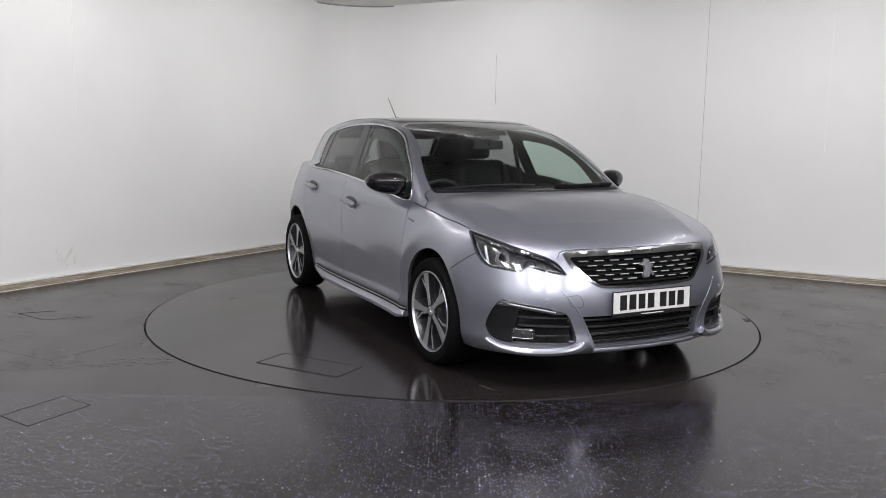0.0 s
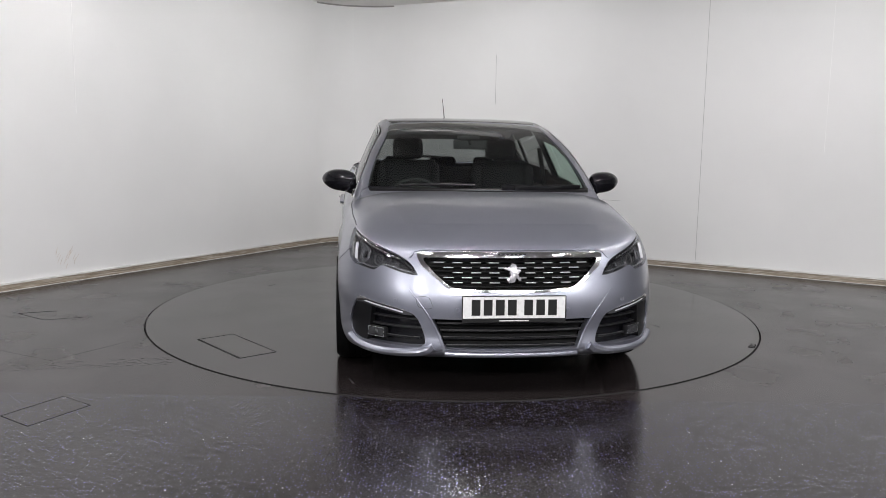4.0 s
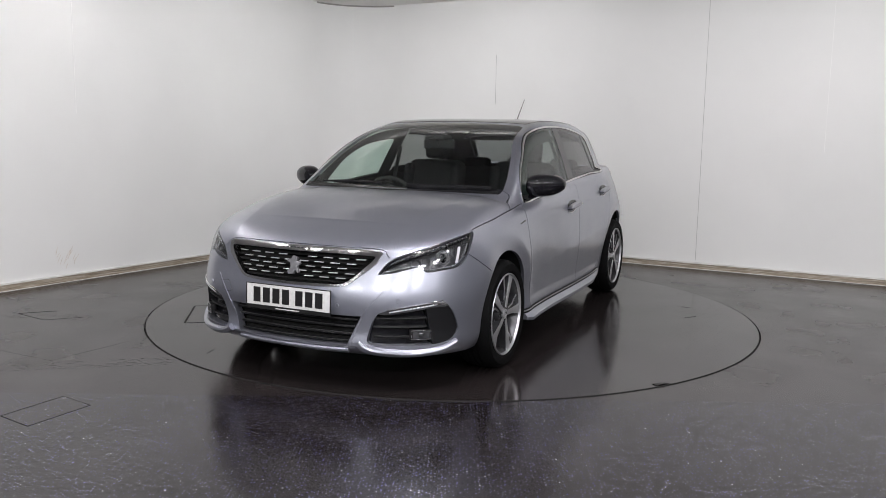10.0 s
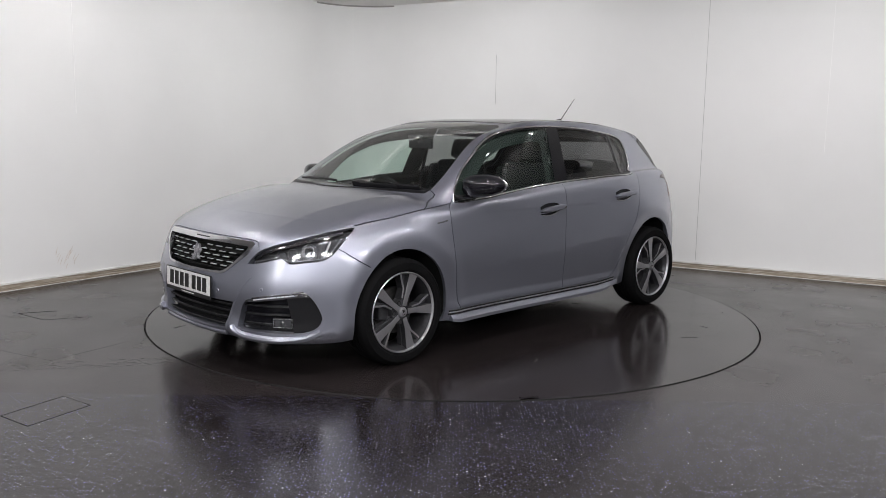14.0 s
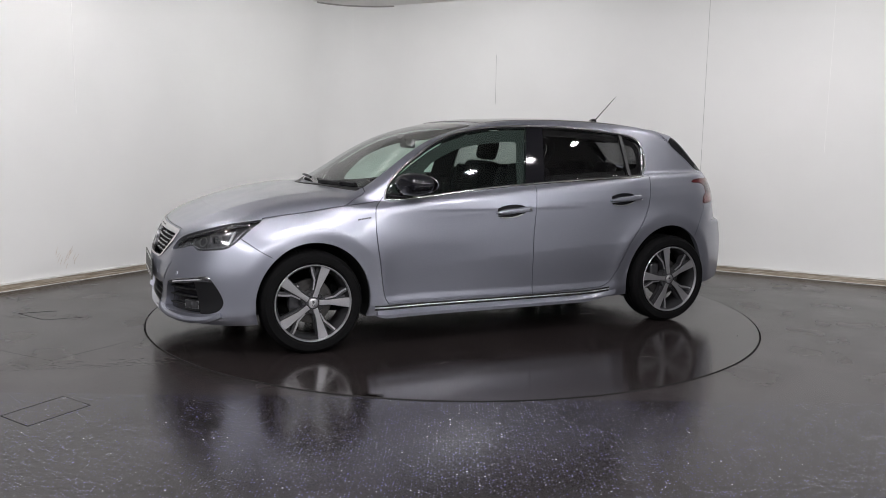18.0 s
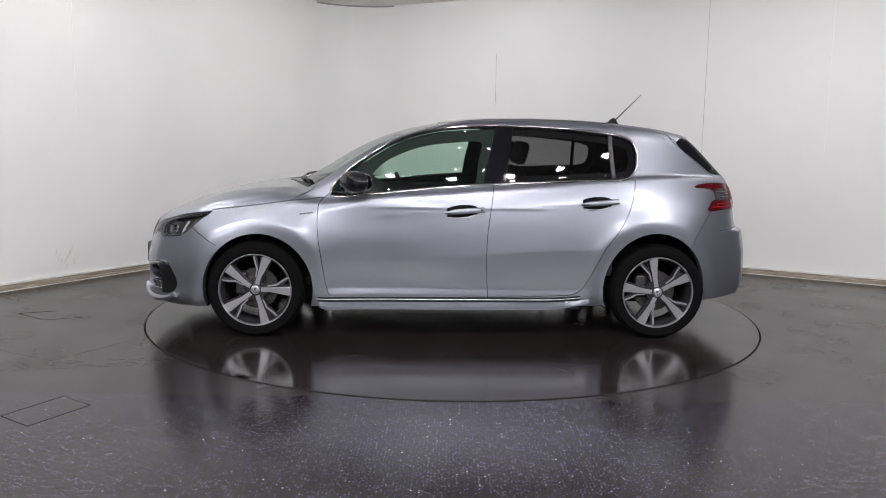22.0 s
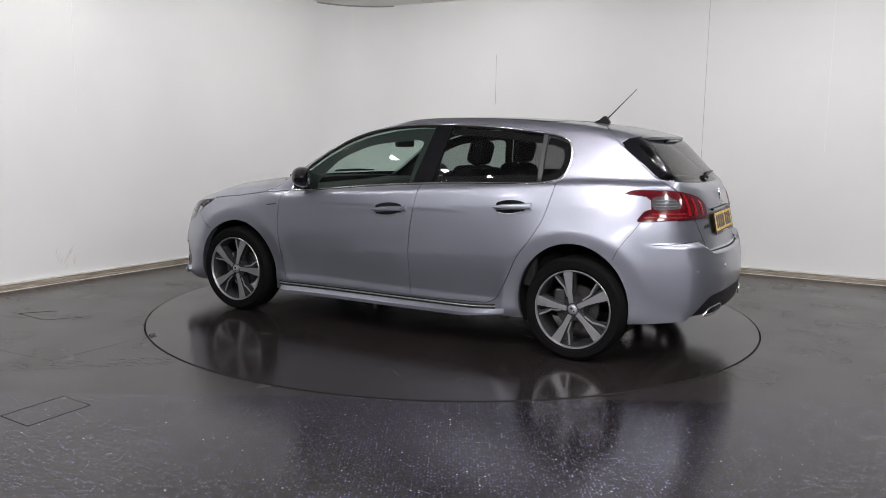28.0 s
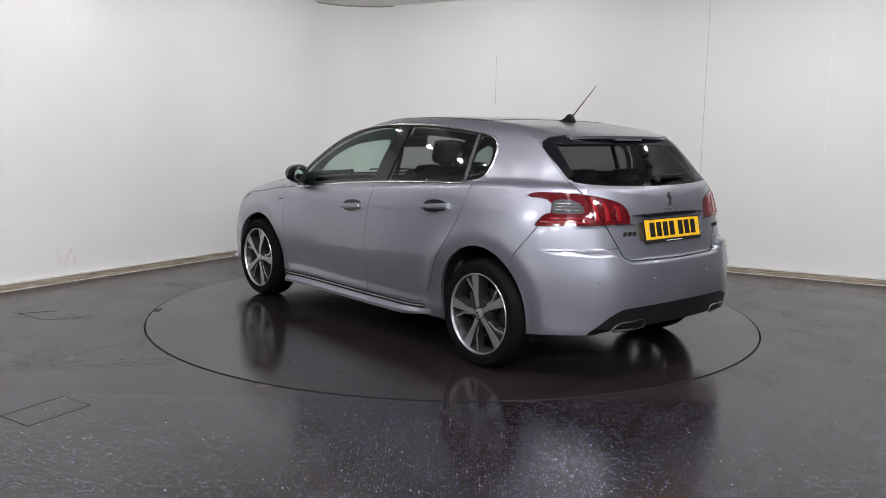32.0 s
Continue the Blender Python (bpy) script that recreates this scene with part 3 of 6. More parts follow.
def skin(p):
    """Below zero inside the car's outer skin."""
    x, y, z = p[:, 0], np.abs(p[:, 1]), p[:, 2]
    side = y - np.einsum("ij,ik,jk->i", spline_basis(SIDE_X, x), spline_basis(SIDE_Z, z), SIDE_T)
    over = np.clip((z - SHOULDER(x) + .018) / .07, 0, 1)
    side = side + .006 * over * np.clip((.95 - x) / .3, 0, 1) * np.clip((x + 1.95) / .2, 0, 1)
    # the flank turns in under a crease at the height of the door handles, and out again at the foot of the doors
    under = np.clip(CREASE(x) - z, 0, .30)
    side = side + (.075 * under - .25 * under * under) * np.clip((.85 - x) / .5, 0, 1) * np.clip((x + 1.75) / .3, 0, 1)
    side = side - .010 * np.clip((.318 - z) / .04, 0, 1) * np.clip((.95 - np.abs(x)) / .15, 0, 1)
    # wheel-arch lips: a ring that turns in towards the opening
    for cx, cz, wide in ((1.297, .308, .445), (-1.29, .330, .440)):
        r = np.hypot(x - cx, z - cz)
        turn_in = np.clip(wide + .012 - r, 0, .095)
        side = side + .16 * turn_in * turn_in / (turn_in + .022) - .006 * np.exp(-((r - wide) / .06) ** 2)
    y2 = y * y
    front = x - NOSE(z) + .21 * y2 + .62 * y2 ** 3
    back = TAIL(z) + .17 * y2 + .60 * y2 ** 3 - x
    shelf = .668 + .056 * np.clip((y - .40) / .12, 0, 1)
    shelf = np.clip((shelf - z) / .026, 0, 1)
    back = back - .043 * np.clip((.80 - y) / .14, 0, 1) * shelf * shelf * (3 - 2 * shelf)
    inward = np.clip((x - .6) / .4, 0, 1)
    ridge = np.interp(x, [.9, 1.3, 1.7, 2.05], [.66, .60, .535, .47])
    fold = np.clip(y - ridge, 0, .4)
    top = z - BONNET(x) + (.045 * y2 + .03 * y2 * y2 + .13 * fold) * inward
    low = smooth_max(smooth_max(side, .85 * front, .16), .85 * back, .14)
    low = smooth_max(low, top, .05 + .03 * inward)
    low = smooth_max(low, .17 - z, .03)
    lean = GLASS_Y(x) - .40 * (z - .95) - .12 * np.maximum(z - 1.0, 0) ** 2
    bow = np.clip((x + .3) / .6, 0, 1)
    bow = bow * bow * (3 - 2 * bow)
    crown = z - ROOF(x + .18 * y2 * bow) + .02 * y2 + .08 * y2 * y2
    rear = .75 * (-1.895 + (z - 1.02) * .97 + .10 * y2 + .35 * y2 ** 3 - x)
    cabin = smooth_max(smooth_max(.92 * (y - lean), .8 * crown, .07), rear, .05)
    cabin = np.maximum(np.maximum(cabin, .86 - z), .85 * back)
    return -smooth_max(-low, -cabin, .035)


def cast(o, d, far=2.4):
    """Distance from o along d (from inside) to the skin."""
    lo, hi = np.zeros(len(o)), np.full(len(o), far)
    for _ in range(34):
        mid = (lo + hi) / 2
        inside = skin(o + mid[:, None] * d) < 0
        lo, hi = np.where(inside, mid, lo), np.where(inside, hi, mid)
    return (lo + hi) / 2


def skin_normal(p, e=2e-3):
    g = np.stack([skin(p + np.eye(3)[i] * e) - skin(p - np.eye(3)[i] * e) for i in range(3)], 1)
    return g / np.maximum(np.linalg.norm(g, axis=1, keepdims=True), 1e-9)


def shell_grid(fan=56, mid=200, ring=150):
    """Half of the skin as a grid: stations from tail to nose, each from low to the middle of the roof."""
    phi = np.concatenate([np.linspace(-68, 0, 48, endpoint=False), np.linspace(0, 90, ring - 48)])
    phi = np.radians(phi)
    o, d = [], []
    cp, sp = np.cos(phi), np.sin(phi)
    for a in np.linspace(0, math.pi / 2, fan, endpoint=False):
        o.append(np.tile((-1.3, 0, .55), (ring, 1)))
        d.append(np.stack([-cp * math.cos(a), cp * math.sin(a), sp], 1))
    for x in np.linspace(-1.3, 1.5, mid, endpoint=False):
        o.append(np.tile((x, 0, .55), (ring, 1)))
        d.append(np.stack([0 * cp, cp, sp], 1))
    for a in np.linspace(math.pi / 2, 0, fan):
        o.append(np.tile((1.5, 0, .50), (ring, 1)))
        d.append(np.stack([cp * math.cos(a), cp * math.sin(a), sp], 1))
    o, d = np.concatenate(o), np.concatenate(d)
    d[np.abs(d) < 1e-12] = 0
    p = o + cast(o, d)[:, None] * d
    return p, fan * 2 + mid, ring


def axes_of(az):
    """Sideways and outward directions of a level view from azimuth az (0 from ahead, 90 from the left, 180 from behind)."""
    a = math.radians(az)
    return np.array((-math.sin(a), math.cos(a), 0)), np.array((math.cos(a), math.sin(a), 0))


def skin_at(az, pts):
    """Points of the skin met by level rays of the view az at (sideways, height)."""
    e, d = axes_of(az)
    pts = np.asarray(pts, float)
    base = pts[:, :1] * e + pts[:, 1:] * np.array((0, 0, 1.0))
    k = np.linspace(2.6, -.6, 321)
    f = skin((base[:, None, :] + k[None, :, None] * d).reshape(-1, 3)).reshape(len(pts), -1)
    first = np.argmax(f < 0, axis=1)
    hi = k[np.maximum(first - 1, 0)]
    lo = k[first]
    for _ in range(24):
        mid = (lo + hi) / 2
        inside = skin(base + mid[:, None] * d) < 0
        lo, hi = np.where(inside, mid, lo), np.where(inside, hi, mid)
    return base + lo[:, None] * d


def skin_top(pts):
    """Points of the skin above (x, y)."""
    pts = np.asarray(pts, float)
    lo, hi = np.full(len(pts), .6), np.full(len(pts), 1.7)
    for _ in range(30):
        mid = (lo + hi) / 2
        inside = skin(np.column_stack([pts, mid])) < 0
        lo, hi = np.where(inside, mid, lo), np.where(inside, hi, mid)
    return np.column_stack([pts, lo])


# ---- the car's body: the skin is cut along its shut lines and openings ----
class Sheet:
    """Half of the skin (the car's left) as convex faces that lines can cut."""

    def __init__(self):
        p, ns, nr = shell_grid()
        self.p = [tuple(v) for v in p]
        self.n = [tuple(v) for v in skin_normal(p)]
        a = (np.arange(ns - 1)[:, None] * nr + np.arange(nr - 1)[None, :]).ravel()
        self.f = [tuple(q) for q in np.stack([a, a + 1, a + nr + 1, a + nr], 1).tolist()]

    def arrays(self):
        f = self.f
        k = max(len(q) for q in f)
        return np.array([q + (q[-1],) * (k - len(q)) for q in f]), np.array(self.p), np.array(self.n)

    def flat(self, view, p):
        if view == "top":
            return p[:, :2]
        e, _ = axes_of(view)
        return np.column_stack([p @ e, p[:, 2]])

    def facing(self, view, n):
        if view == "top":
            return n[..., 2]
        return n @ axes_of(view)[1]

    def cut(self, view, line, closed=False, least=.05):
        """Splits the faces along a line in a view."""
        line = np.asarray(line, float)
        if closed:
            line = np.vstack([line, line[:1]])
        idx, p, n = self.arrays()
        uv = self.flat(view, p)
        fuv = uv[idx]
        lo, hi = fuv.min(1), fuv.max(1)
        ok = (hi[:, 0] > line[:, 0].min() - .001) & (lo[:, 0] < line[:, 0].max() + .001)
        ok &= (hi[:, 1] > line[:, 1].min() - .001) & (lo[:, 1] < line[:, 1].max() + .001)
        ok &= self.facing(view, n[idx].mean(1)) > least
        sub = [self.f[i] for i in np.nonzero(ok)[0]]
        rest = [self.f[i] for i in np.nonzero(~ok)[0]]
        uv = [tuple(q) for q in uv.tolist()]
        for a, b in zip(line[:-1], line[1:]):
            ax, ay = a
            dx, dy = b - a
            ln = math.hypot(dx, dy)
            if ln < 1e-6:
                continue
            dx, dy = dx / ln, dy / ln
            out, made = [], {}
            x0, x1, y0, y1 = min(ax, b[0]) - 1e-4, max(ax, b[0]) + 1e-4, min(ay, b[1]) - 1e-4, max(ay, b[1]) + 1e-4
            for f in sub:
                us = [uv[i] for i in f]
                if all(u[0] < x0 for u in us) or all(u[0] > x1 for u in us) or all(u[1] < y0 for u in us) or all(u[1] > y1 for u in us):
                    out.append(f)
                    continue
                d = [(u[0] - ax) * dy - (u[1] - ay) * dx for u in us]
                if all(v > -1e-6 for v in d) or all(v < 1e-6 for v in d):
                    out.append(f)
                    continue
                # where the line crosses the face, along the line
                s = []
                m = len(f)
                for i in range(m):
                    j = (i + 1) % m
                    if d[i] * d[j] < 0:
                        k = d[i] / (d[i] - d[j])
                        s.append(((us[i][0] + k * (us[j][0] - us[i][0]) - ax) * dx) + ((us[i][1] + k * (us[j][1] - us[i][1]) - ay) * dy))
                    elif abs(d[i]) <= 1e-6:
                        s.append((us[i][0] - ax) * dx + (us[i][1] - ay) * dy)
                if not s or max(s) < 1e-5 or min(s) > ln - 1e-5:
                    out.append(f)
                    continue
                left, right = [], []
                for i in range(m):
                    j = (i + 1) % m
                    if d[i] > -1e-6:
                        left.append(f[i])
                    if d[i] < 1e-6:
                        right.append(f[i])
                    if (d[i] > 1e-6 and d[j] < -1e-6) or (d[i] < -1e-6 and d[j] > 1e-6):
                        key = (min(f[i], f[j]), max(f[i], f[j]))
                        if key not in made:
                            k = d[i] / (d[i] - d[j])
                            pa, pb, na, nb = self.p[f[i]], self.p[f[j]], self.n[f[i]], self.n[f[j]]
                            self.p.append(tuple(pa[q] + k * (pb[q] - pa[q]) for q in range(3)))
                            self.n.append(tuple(na[q] + k * (nb[q] - na[q]) for q in range(3)))
                            uv.append((us[i][0] + k * (us[j][0] - us[i][0]), us[i][1] + k * (us[j][1] - us[i][1])))
                            made[key] = len(self.p) - 1
                        left.append(made[key])
                        right.append(made[key])
                for q in (left, right):
                    if len(q) > 2:
                        out.append(tuple(q))
            sub = out
        self.f = rest + sub


def in_polygon(pts, poly):
    x, y = pts[:, 0], pts[:, 1]
    inside = np.zeros(len(pts), bool)
    for (ax, ay), (bx, by) in zip(poly, np.roll(poly, -1, axis=0)):
        c = (ay > y) != (by > y)
        with np.errstate(divide="ignore", invalid="ignore"):
            inside ^= c & (x < (bx - ax) * (y - ay) / (by - ay) + ax)
    return inside


def near_line(pts, line, width):
    best = np.full(len(pts), 9.0)
    for a, b in zip(line[:-1], line[1:]):
        d = b - a
        k = np.clip(((pts - a) @ d) / max(d @ d, 1e-12), 0, 1)
        best = np.minimum(best, np.linalg.norm(pts - a - k[:, None] * d, axis=1))
    return best < width


def beside(line, w):
    """The line shifted sideways by w."""
    d = np.gradient(line, axis=0)
    d /= np.maximum(np.linalg.norm(d, axis=1, keepdims=True), 1e-9)
    return line + w * np.column_stack([-d[:, 1], d[:, 0]])


def shrunk(poly, w):
    """A closed outline moved inwards by w."""
    c = np.vstack([poly[-1:], poly, poly[:1]])
    d = c[2:] - c[:-2]
    d /= np.maximum(np.linalg.norm(d, axis=1, keepdims=True), 1e-9)
    nrm = np.column_stack([-d[:, 1], d[:, 0]])
    area = np.sum(poly[:, 0] * np.roll(poly[:, 1], -1) - poly[:, 1] * np.roll(poly[:, 0], -1))
    return poly + w * nrm * (1 if area > 0 else -1)


# outlines, each in its view: (sideways, height); in side views sideways runs to the tail
DLO = smooth_line(((-.842, .915), (-.835, .955), (-.809, 1.003), (-.72, 1.096), (-.587, 1.189), (-.468, 1.261), (-.32, 1.322), (-.135, 1.362),
                   (.051, 1.381), (.28, 1.388), (.60, 1.380), (.908, 1.354), (1.10, 1.325), (1.17, 1.29), (1.197, 1.225), (1.195, 1.15),
                   (1.165, 1.078), (1.10, 1.043), (.756, 1.022), (.247, .996), (-.118, .970), (-.338, .948), (-.60, .922)), .03, True)
INNER_OPEN = smooth_line(((-.640, .975), (-.590, 1.043), (-.495, 1.14), (-.380, 1.200), (-.251, 1.246), (-.034, 1.277), (.140, 1.285), (.152, 1.270), (.131, 1.177), (.100, .990), (.090, .976), (-.22, .954), (-.507, .935), (-.620, .935)), .04, True)
FRONT_ARCH = np.array([(-1.297 - .352 * math.cos(a), .308 + .366 * math.sin(a)) for a in np.linspace(-.42, math.pi + .42, 44)])
REAR_ARCH = np.array([(1.29 - .338 * math.cos(a), .330 + .370 * math.sin(a)) for a in np.linspace(-.5, math.pi + .5, 44)])
MID_SHUT = smooth_line(((.226, 1.02), (.221, .985), (.203, .85), (.184, .70), (.178, .58), (.182, .42), (.193, .262)))
DOOR_FRONT = smooth_line(((-.846, .93), (-.868, .905), (-.903, .87), (-.913, .78), (-.908, .66), (-.887, .511), (-.863, .36), (-.848, .30), (-.820, .262)))
DOOR_BOTTOM = smooth_line(((-.820, .262), (-.45, .262), (.193, .266), (.60, .279), (.735, .285)))
DOOR_REAR = smooth_line(((1.150, 1.06), (1.142, 1.0), (1.133, .95), (1.104, .843), (1.04, .72), (.948, .592), (.890, .47), (.845, .385), (.80, .315), (.735, .285)))
BONNET_SIDE = smooth_line(((-1.598, .815), (-1.46, .834), (-1.322, .850), (-1.21, .867), (-1.09, .884)))
WING_TOP = smooth_line(((-1.09, .884), (-.98, .894), (-.868, .907)))
COWL_SEAM = smooth_line(((-1.09, .884), (-1.03, .915), (-.968, .945), (-.950, .962), (-.948, .985)))
WING_SEAM = smooth_line(((-1.735, .715), (-1.69, .685), (-1.62, .635), (-1.545, .592)))
HEADLAMP = smooth_line(((-1.121, .618), (-1.075, .622), (-1.025, .632), (-.965, .648), (-.927, .654), (-.907, .642), (-.889, .629), (-.84, .631), (-.795, .636),
                        (-.715, .645), (-.675, .665), (-.640, .700), (-.600, .755), (-.566, .806), (-.60, .803), (-.707, .786), (-.835, .755), (-.984, .715), (-1.061, .682), (-1.105, .640)), .02, True)
GRILLE_OUT = np.array(((-.002, .729), (.10, .730), (.272, .730), (.40, .728), (.462, .727), (.480, .716), (.476, .70), (.459, .663), (.398, .612), (.342, .567), (.318, .553), (.29, .546), (.185, .541), (-.002, .538)))
GRILLE_IN = np.array(((-.002, .703), (.272, .704), (.44, .702), (.449, .695), (.437, .676), (.385, .622), (.335, .579), (.31, .564), (.285, .558), (.18, .553), (-.002, .550)))
LOW_GRILLE = np.array(((-.002, .401), (.20, .402), (.409, .404), (.392, .372), (.363, .315), (.343, .262), (.335, .25), (.2, .240), (-.002, .236)))
POCKET = smooth_line(((-.969, .420), (-.895, .447), (-.767, .465), (-.668, .484), (-.627, .475), (-.600, .449), (-.565, .390), (-.548, .33), (-.572, .287),
                      (-.630, .264), (-.721, .259), (-.88, .259), (-1.005, .260), (-1.022, .275), (-1.010, .33), (-.985, .40)), .02, True)
DRL = smooth_line(((-.969, .421), (-.895, .447), (-.767, .465), (-.668, .484), (-.627, .475), (-.604, .456), (-.69, .452), (-.77, .441), (-.853, .430), (-.93, .417)), .02, True)
TAIL_LAMP = smooth_line(((.566, .999), (.595, 1.013), (.64, 1.020), (.732, 1.021), (.860, 1.015), (.973, .995), (1.065, .965), (1.105, .930), (1.124, .858),
                         (1.05, .855), (.98, .853), (.78, .850), (.606, .848), (.625, .873), (.655, .904), (.69, .915)), .02)
TAIL_NOTCH = np.array(((.69, .915), (.694, .965), (.672, .984), (.63, .991), (.590, .993), (.566, .999)))
TAIL_LAMP = np.vstack([TAIL_LAMP, TAIL_NOTCH[1:-1]])
TAIL_CLEAR = smooth_line(((.700, .972), (.73, .985), (.79, .985), (.835, .972), (.862, .948), (.868, .922), (.80, .914), (.70, .917)), .02, True)
SCREEN = np.vstack([smooth_line(((0, .983), (.20, .982), (.40, .979), (.60, .972), (.700, .966))), smooth_line(((.708, .985), (.690, 1.06), (.663, 1.134), (.628, 1.21), (.584, 1.284), (.553, 1.352), (.545, 1.372))),
                    smooth_line(((.50, 1.384), (.25, 1.397), (0, 1.402)))])
REAR_PANE = np.vstack([smooth_line(((.640, 1.285), (.700, 1.20), (.768, 1.105), (.786, 1.085), (.80, 1.078), (.93, 1.063), (1.10, 1.053), (1.243, 1.049), (1.40, 1.047))), ((1.40, 1.345), (1.10, 1.337), (.953, 1.334), (.780, 1.327), (.68, 1.312))])
GATE = smooth_line(((.590, 1.345), (.622, 1.295), (.685, 1.203), (.776, 1.085), (.863, 1.012), (.925, .935), (.983, .852), (1.03, .775), (1.067, .719), (1.095, .675), (1.125, .661), (1.22, .658), (1.36, .656), (1.45, .655)))
BUMPER_CREASE = smooth_line(((.687, .712), (.80, .718), (.95, .725), (1.054, .728)))
REAR_SEAM = smooth_line(((1.640, .860), (1.665, .846), (1.645, .81), (1.605, .752), (1.555, .675), (1.53, .62)))
DIFFUSER = np.array(((0, .418), (-.20, .416), (-.40, .412), (-.471, .408), (-.50, .400), (-.556, .372), (-.60, .335), (-.648, .288), (-.66, .25), (-.62, .10), (0, .10)))
PLATE_WELL = np.array(((0, .905), (-.20, .903), (-.33, .898), (-.345, .885), (-.30, .765), (-.285, .755), (0, .750)))
BONNET_FRONT = smooth_line(((0, .738), (.272, .738), (.44, .736), (.490, .727), (.505, .706), (.517, .698)))
ROOF_PANE = np.array(((.07, .0), (.07, .30), (.06, .525), (-.02, .545), (-.60, .555), (-.98, .548), (-1.03, .52), (-1.035, .0)))
SPOILER = smooth_line(((-1.262, -.01), (-1.28, .23), (-1.335, .43), (-1.375, .52), (-1.44, .56)))


def blade_tip(y):
    """How far back the spoiler reaches."""
    return -1.645 + .20 * y * y + .15 * (np.abs(y) / .57) ** 8


def slit(sheet, gaps, view, line, w=.0022, least=.05):
    """A shut line: a narrow strip cut free, to be taken out."""
    sheet.cut(view, beside(line, w), least=least)
    sheet.cut(view, beside(line, -w), least=least)
    gaps.append((view, line, w, least))


def cut_body():
    sheet, gaps = Sheet(), []
    for poly in (FRONT_ARCH, REAR_ARCH):
        sheet.cut(90, poly, True)
    sheet.cut(90, DLO, True)
    sheet.cut(90, shrunk(DLO, .016), True)
    sheet.cut(90, INNER_OPEN, True)
    sheet.cut(90, shrunk(DLO, .060)[shrunk(DLO, .060)[:, 0] > .2], True)
    for line in (MID_SHUT, DOOR_FRONT, DOOR_BOTTOM, DOOR_REAR, BONNET_SIDE, WING_TOP, COWL_SEAM, WING_SEAM):
        slit(sheet, gaps, 90, line)
    sheet.cut(90, np.array(((-1.0, .232), (1.0, .245))))
    for a, b in (((.148, .98), (.246, 1.40)), ((.292, .98), (.366, 1.40)), ((1.008, 1.0), (.993, 1.36)), ((1.034, 1.0), (1.019, 1.36))):
        sheet.cut(90, np.array((a, b)))
    slit(sheet, gaps, 45, np.vstack([HEADLAMP, HEADLAMP[:1]]), .0015, .02)
    sheet.cut(0, GRILLE_OUT, True)
    sheet.cut(0, GRILLE_IN, True)
    sheet.cut(0, LOW_GRILLE, True)
    sheet.cut(40, POCKET, True)
    sheet.cut(40, DRL, True)
    sheet.cut(40, np.array(((-.739, .50), (-.688, .25))))
    slit(sheet, gaps, 0, BONNET_FRONT, .0018)
    sheet.cut(0, np.vstack([SCREEN, SCREEN[:1]]), least=.1)
    sheet.cut(0, np.array(((-.01, 1.372), (.25, 1.366), (.50, 1.350), (.60, 1.335))), least=.1)
    sheet.cut(0, np.array(((-.01, .992), (.75, .992))), least=.1)
    slit(sheet, gaps, 135, np.vstack([TAIL_LAMP, TAIL_LAMP[:1]]), .0015, .02)
    sheet.cut(135, TAIL_CLEAR, True)
    sheet.cut(135, REAR_PANE, True, least=.1)
    sheet.cut(135, np.array(((.60, 1.272), (1.45, 1.284))), least=.1)
    across = np.linspace(-.01, .60, 30)
    sheet.cut("top", np.column_stack([blade_tip(across) + .045, across]))
    slit(sheet, gaps, 135, GATE, .0024, .03)
    slit(sheet, gaps, 135, BUMPER_CREASE, .0015)
    slit(sheet, gaps, 90, REAR_SEAM, .0018, .02)
    sheet.cut(180, DIFFUSER, True)
    sheet.cut(180, PLATE_WELL, True)
    sheet.cut("top", ROOF_PANE, True)
    slit(sheet, gaps, "top", SPOILER, .002)
    # the lower edges of the bumpers and sills
    sheet.cut(90, np.array(((-2.3, .200), (-1.9, .192), (-1.62, .192))), least=-.9)
    sheet.cut(90, np.array(((1.45, .232), (1.75, .258), (2.2, .300))), least=-.9)
    sheet.cut(90, np.array(((1.75, .300), (2.2, .300))), least=-.9)
    sheet.cut(90, np.array(((-1.0, .196), (1.0, .212))), least=-.9)
    return sheet, gaps


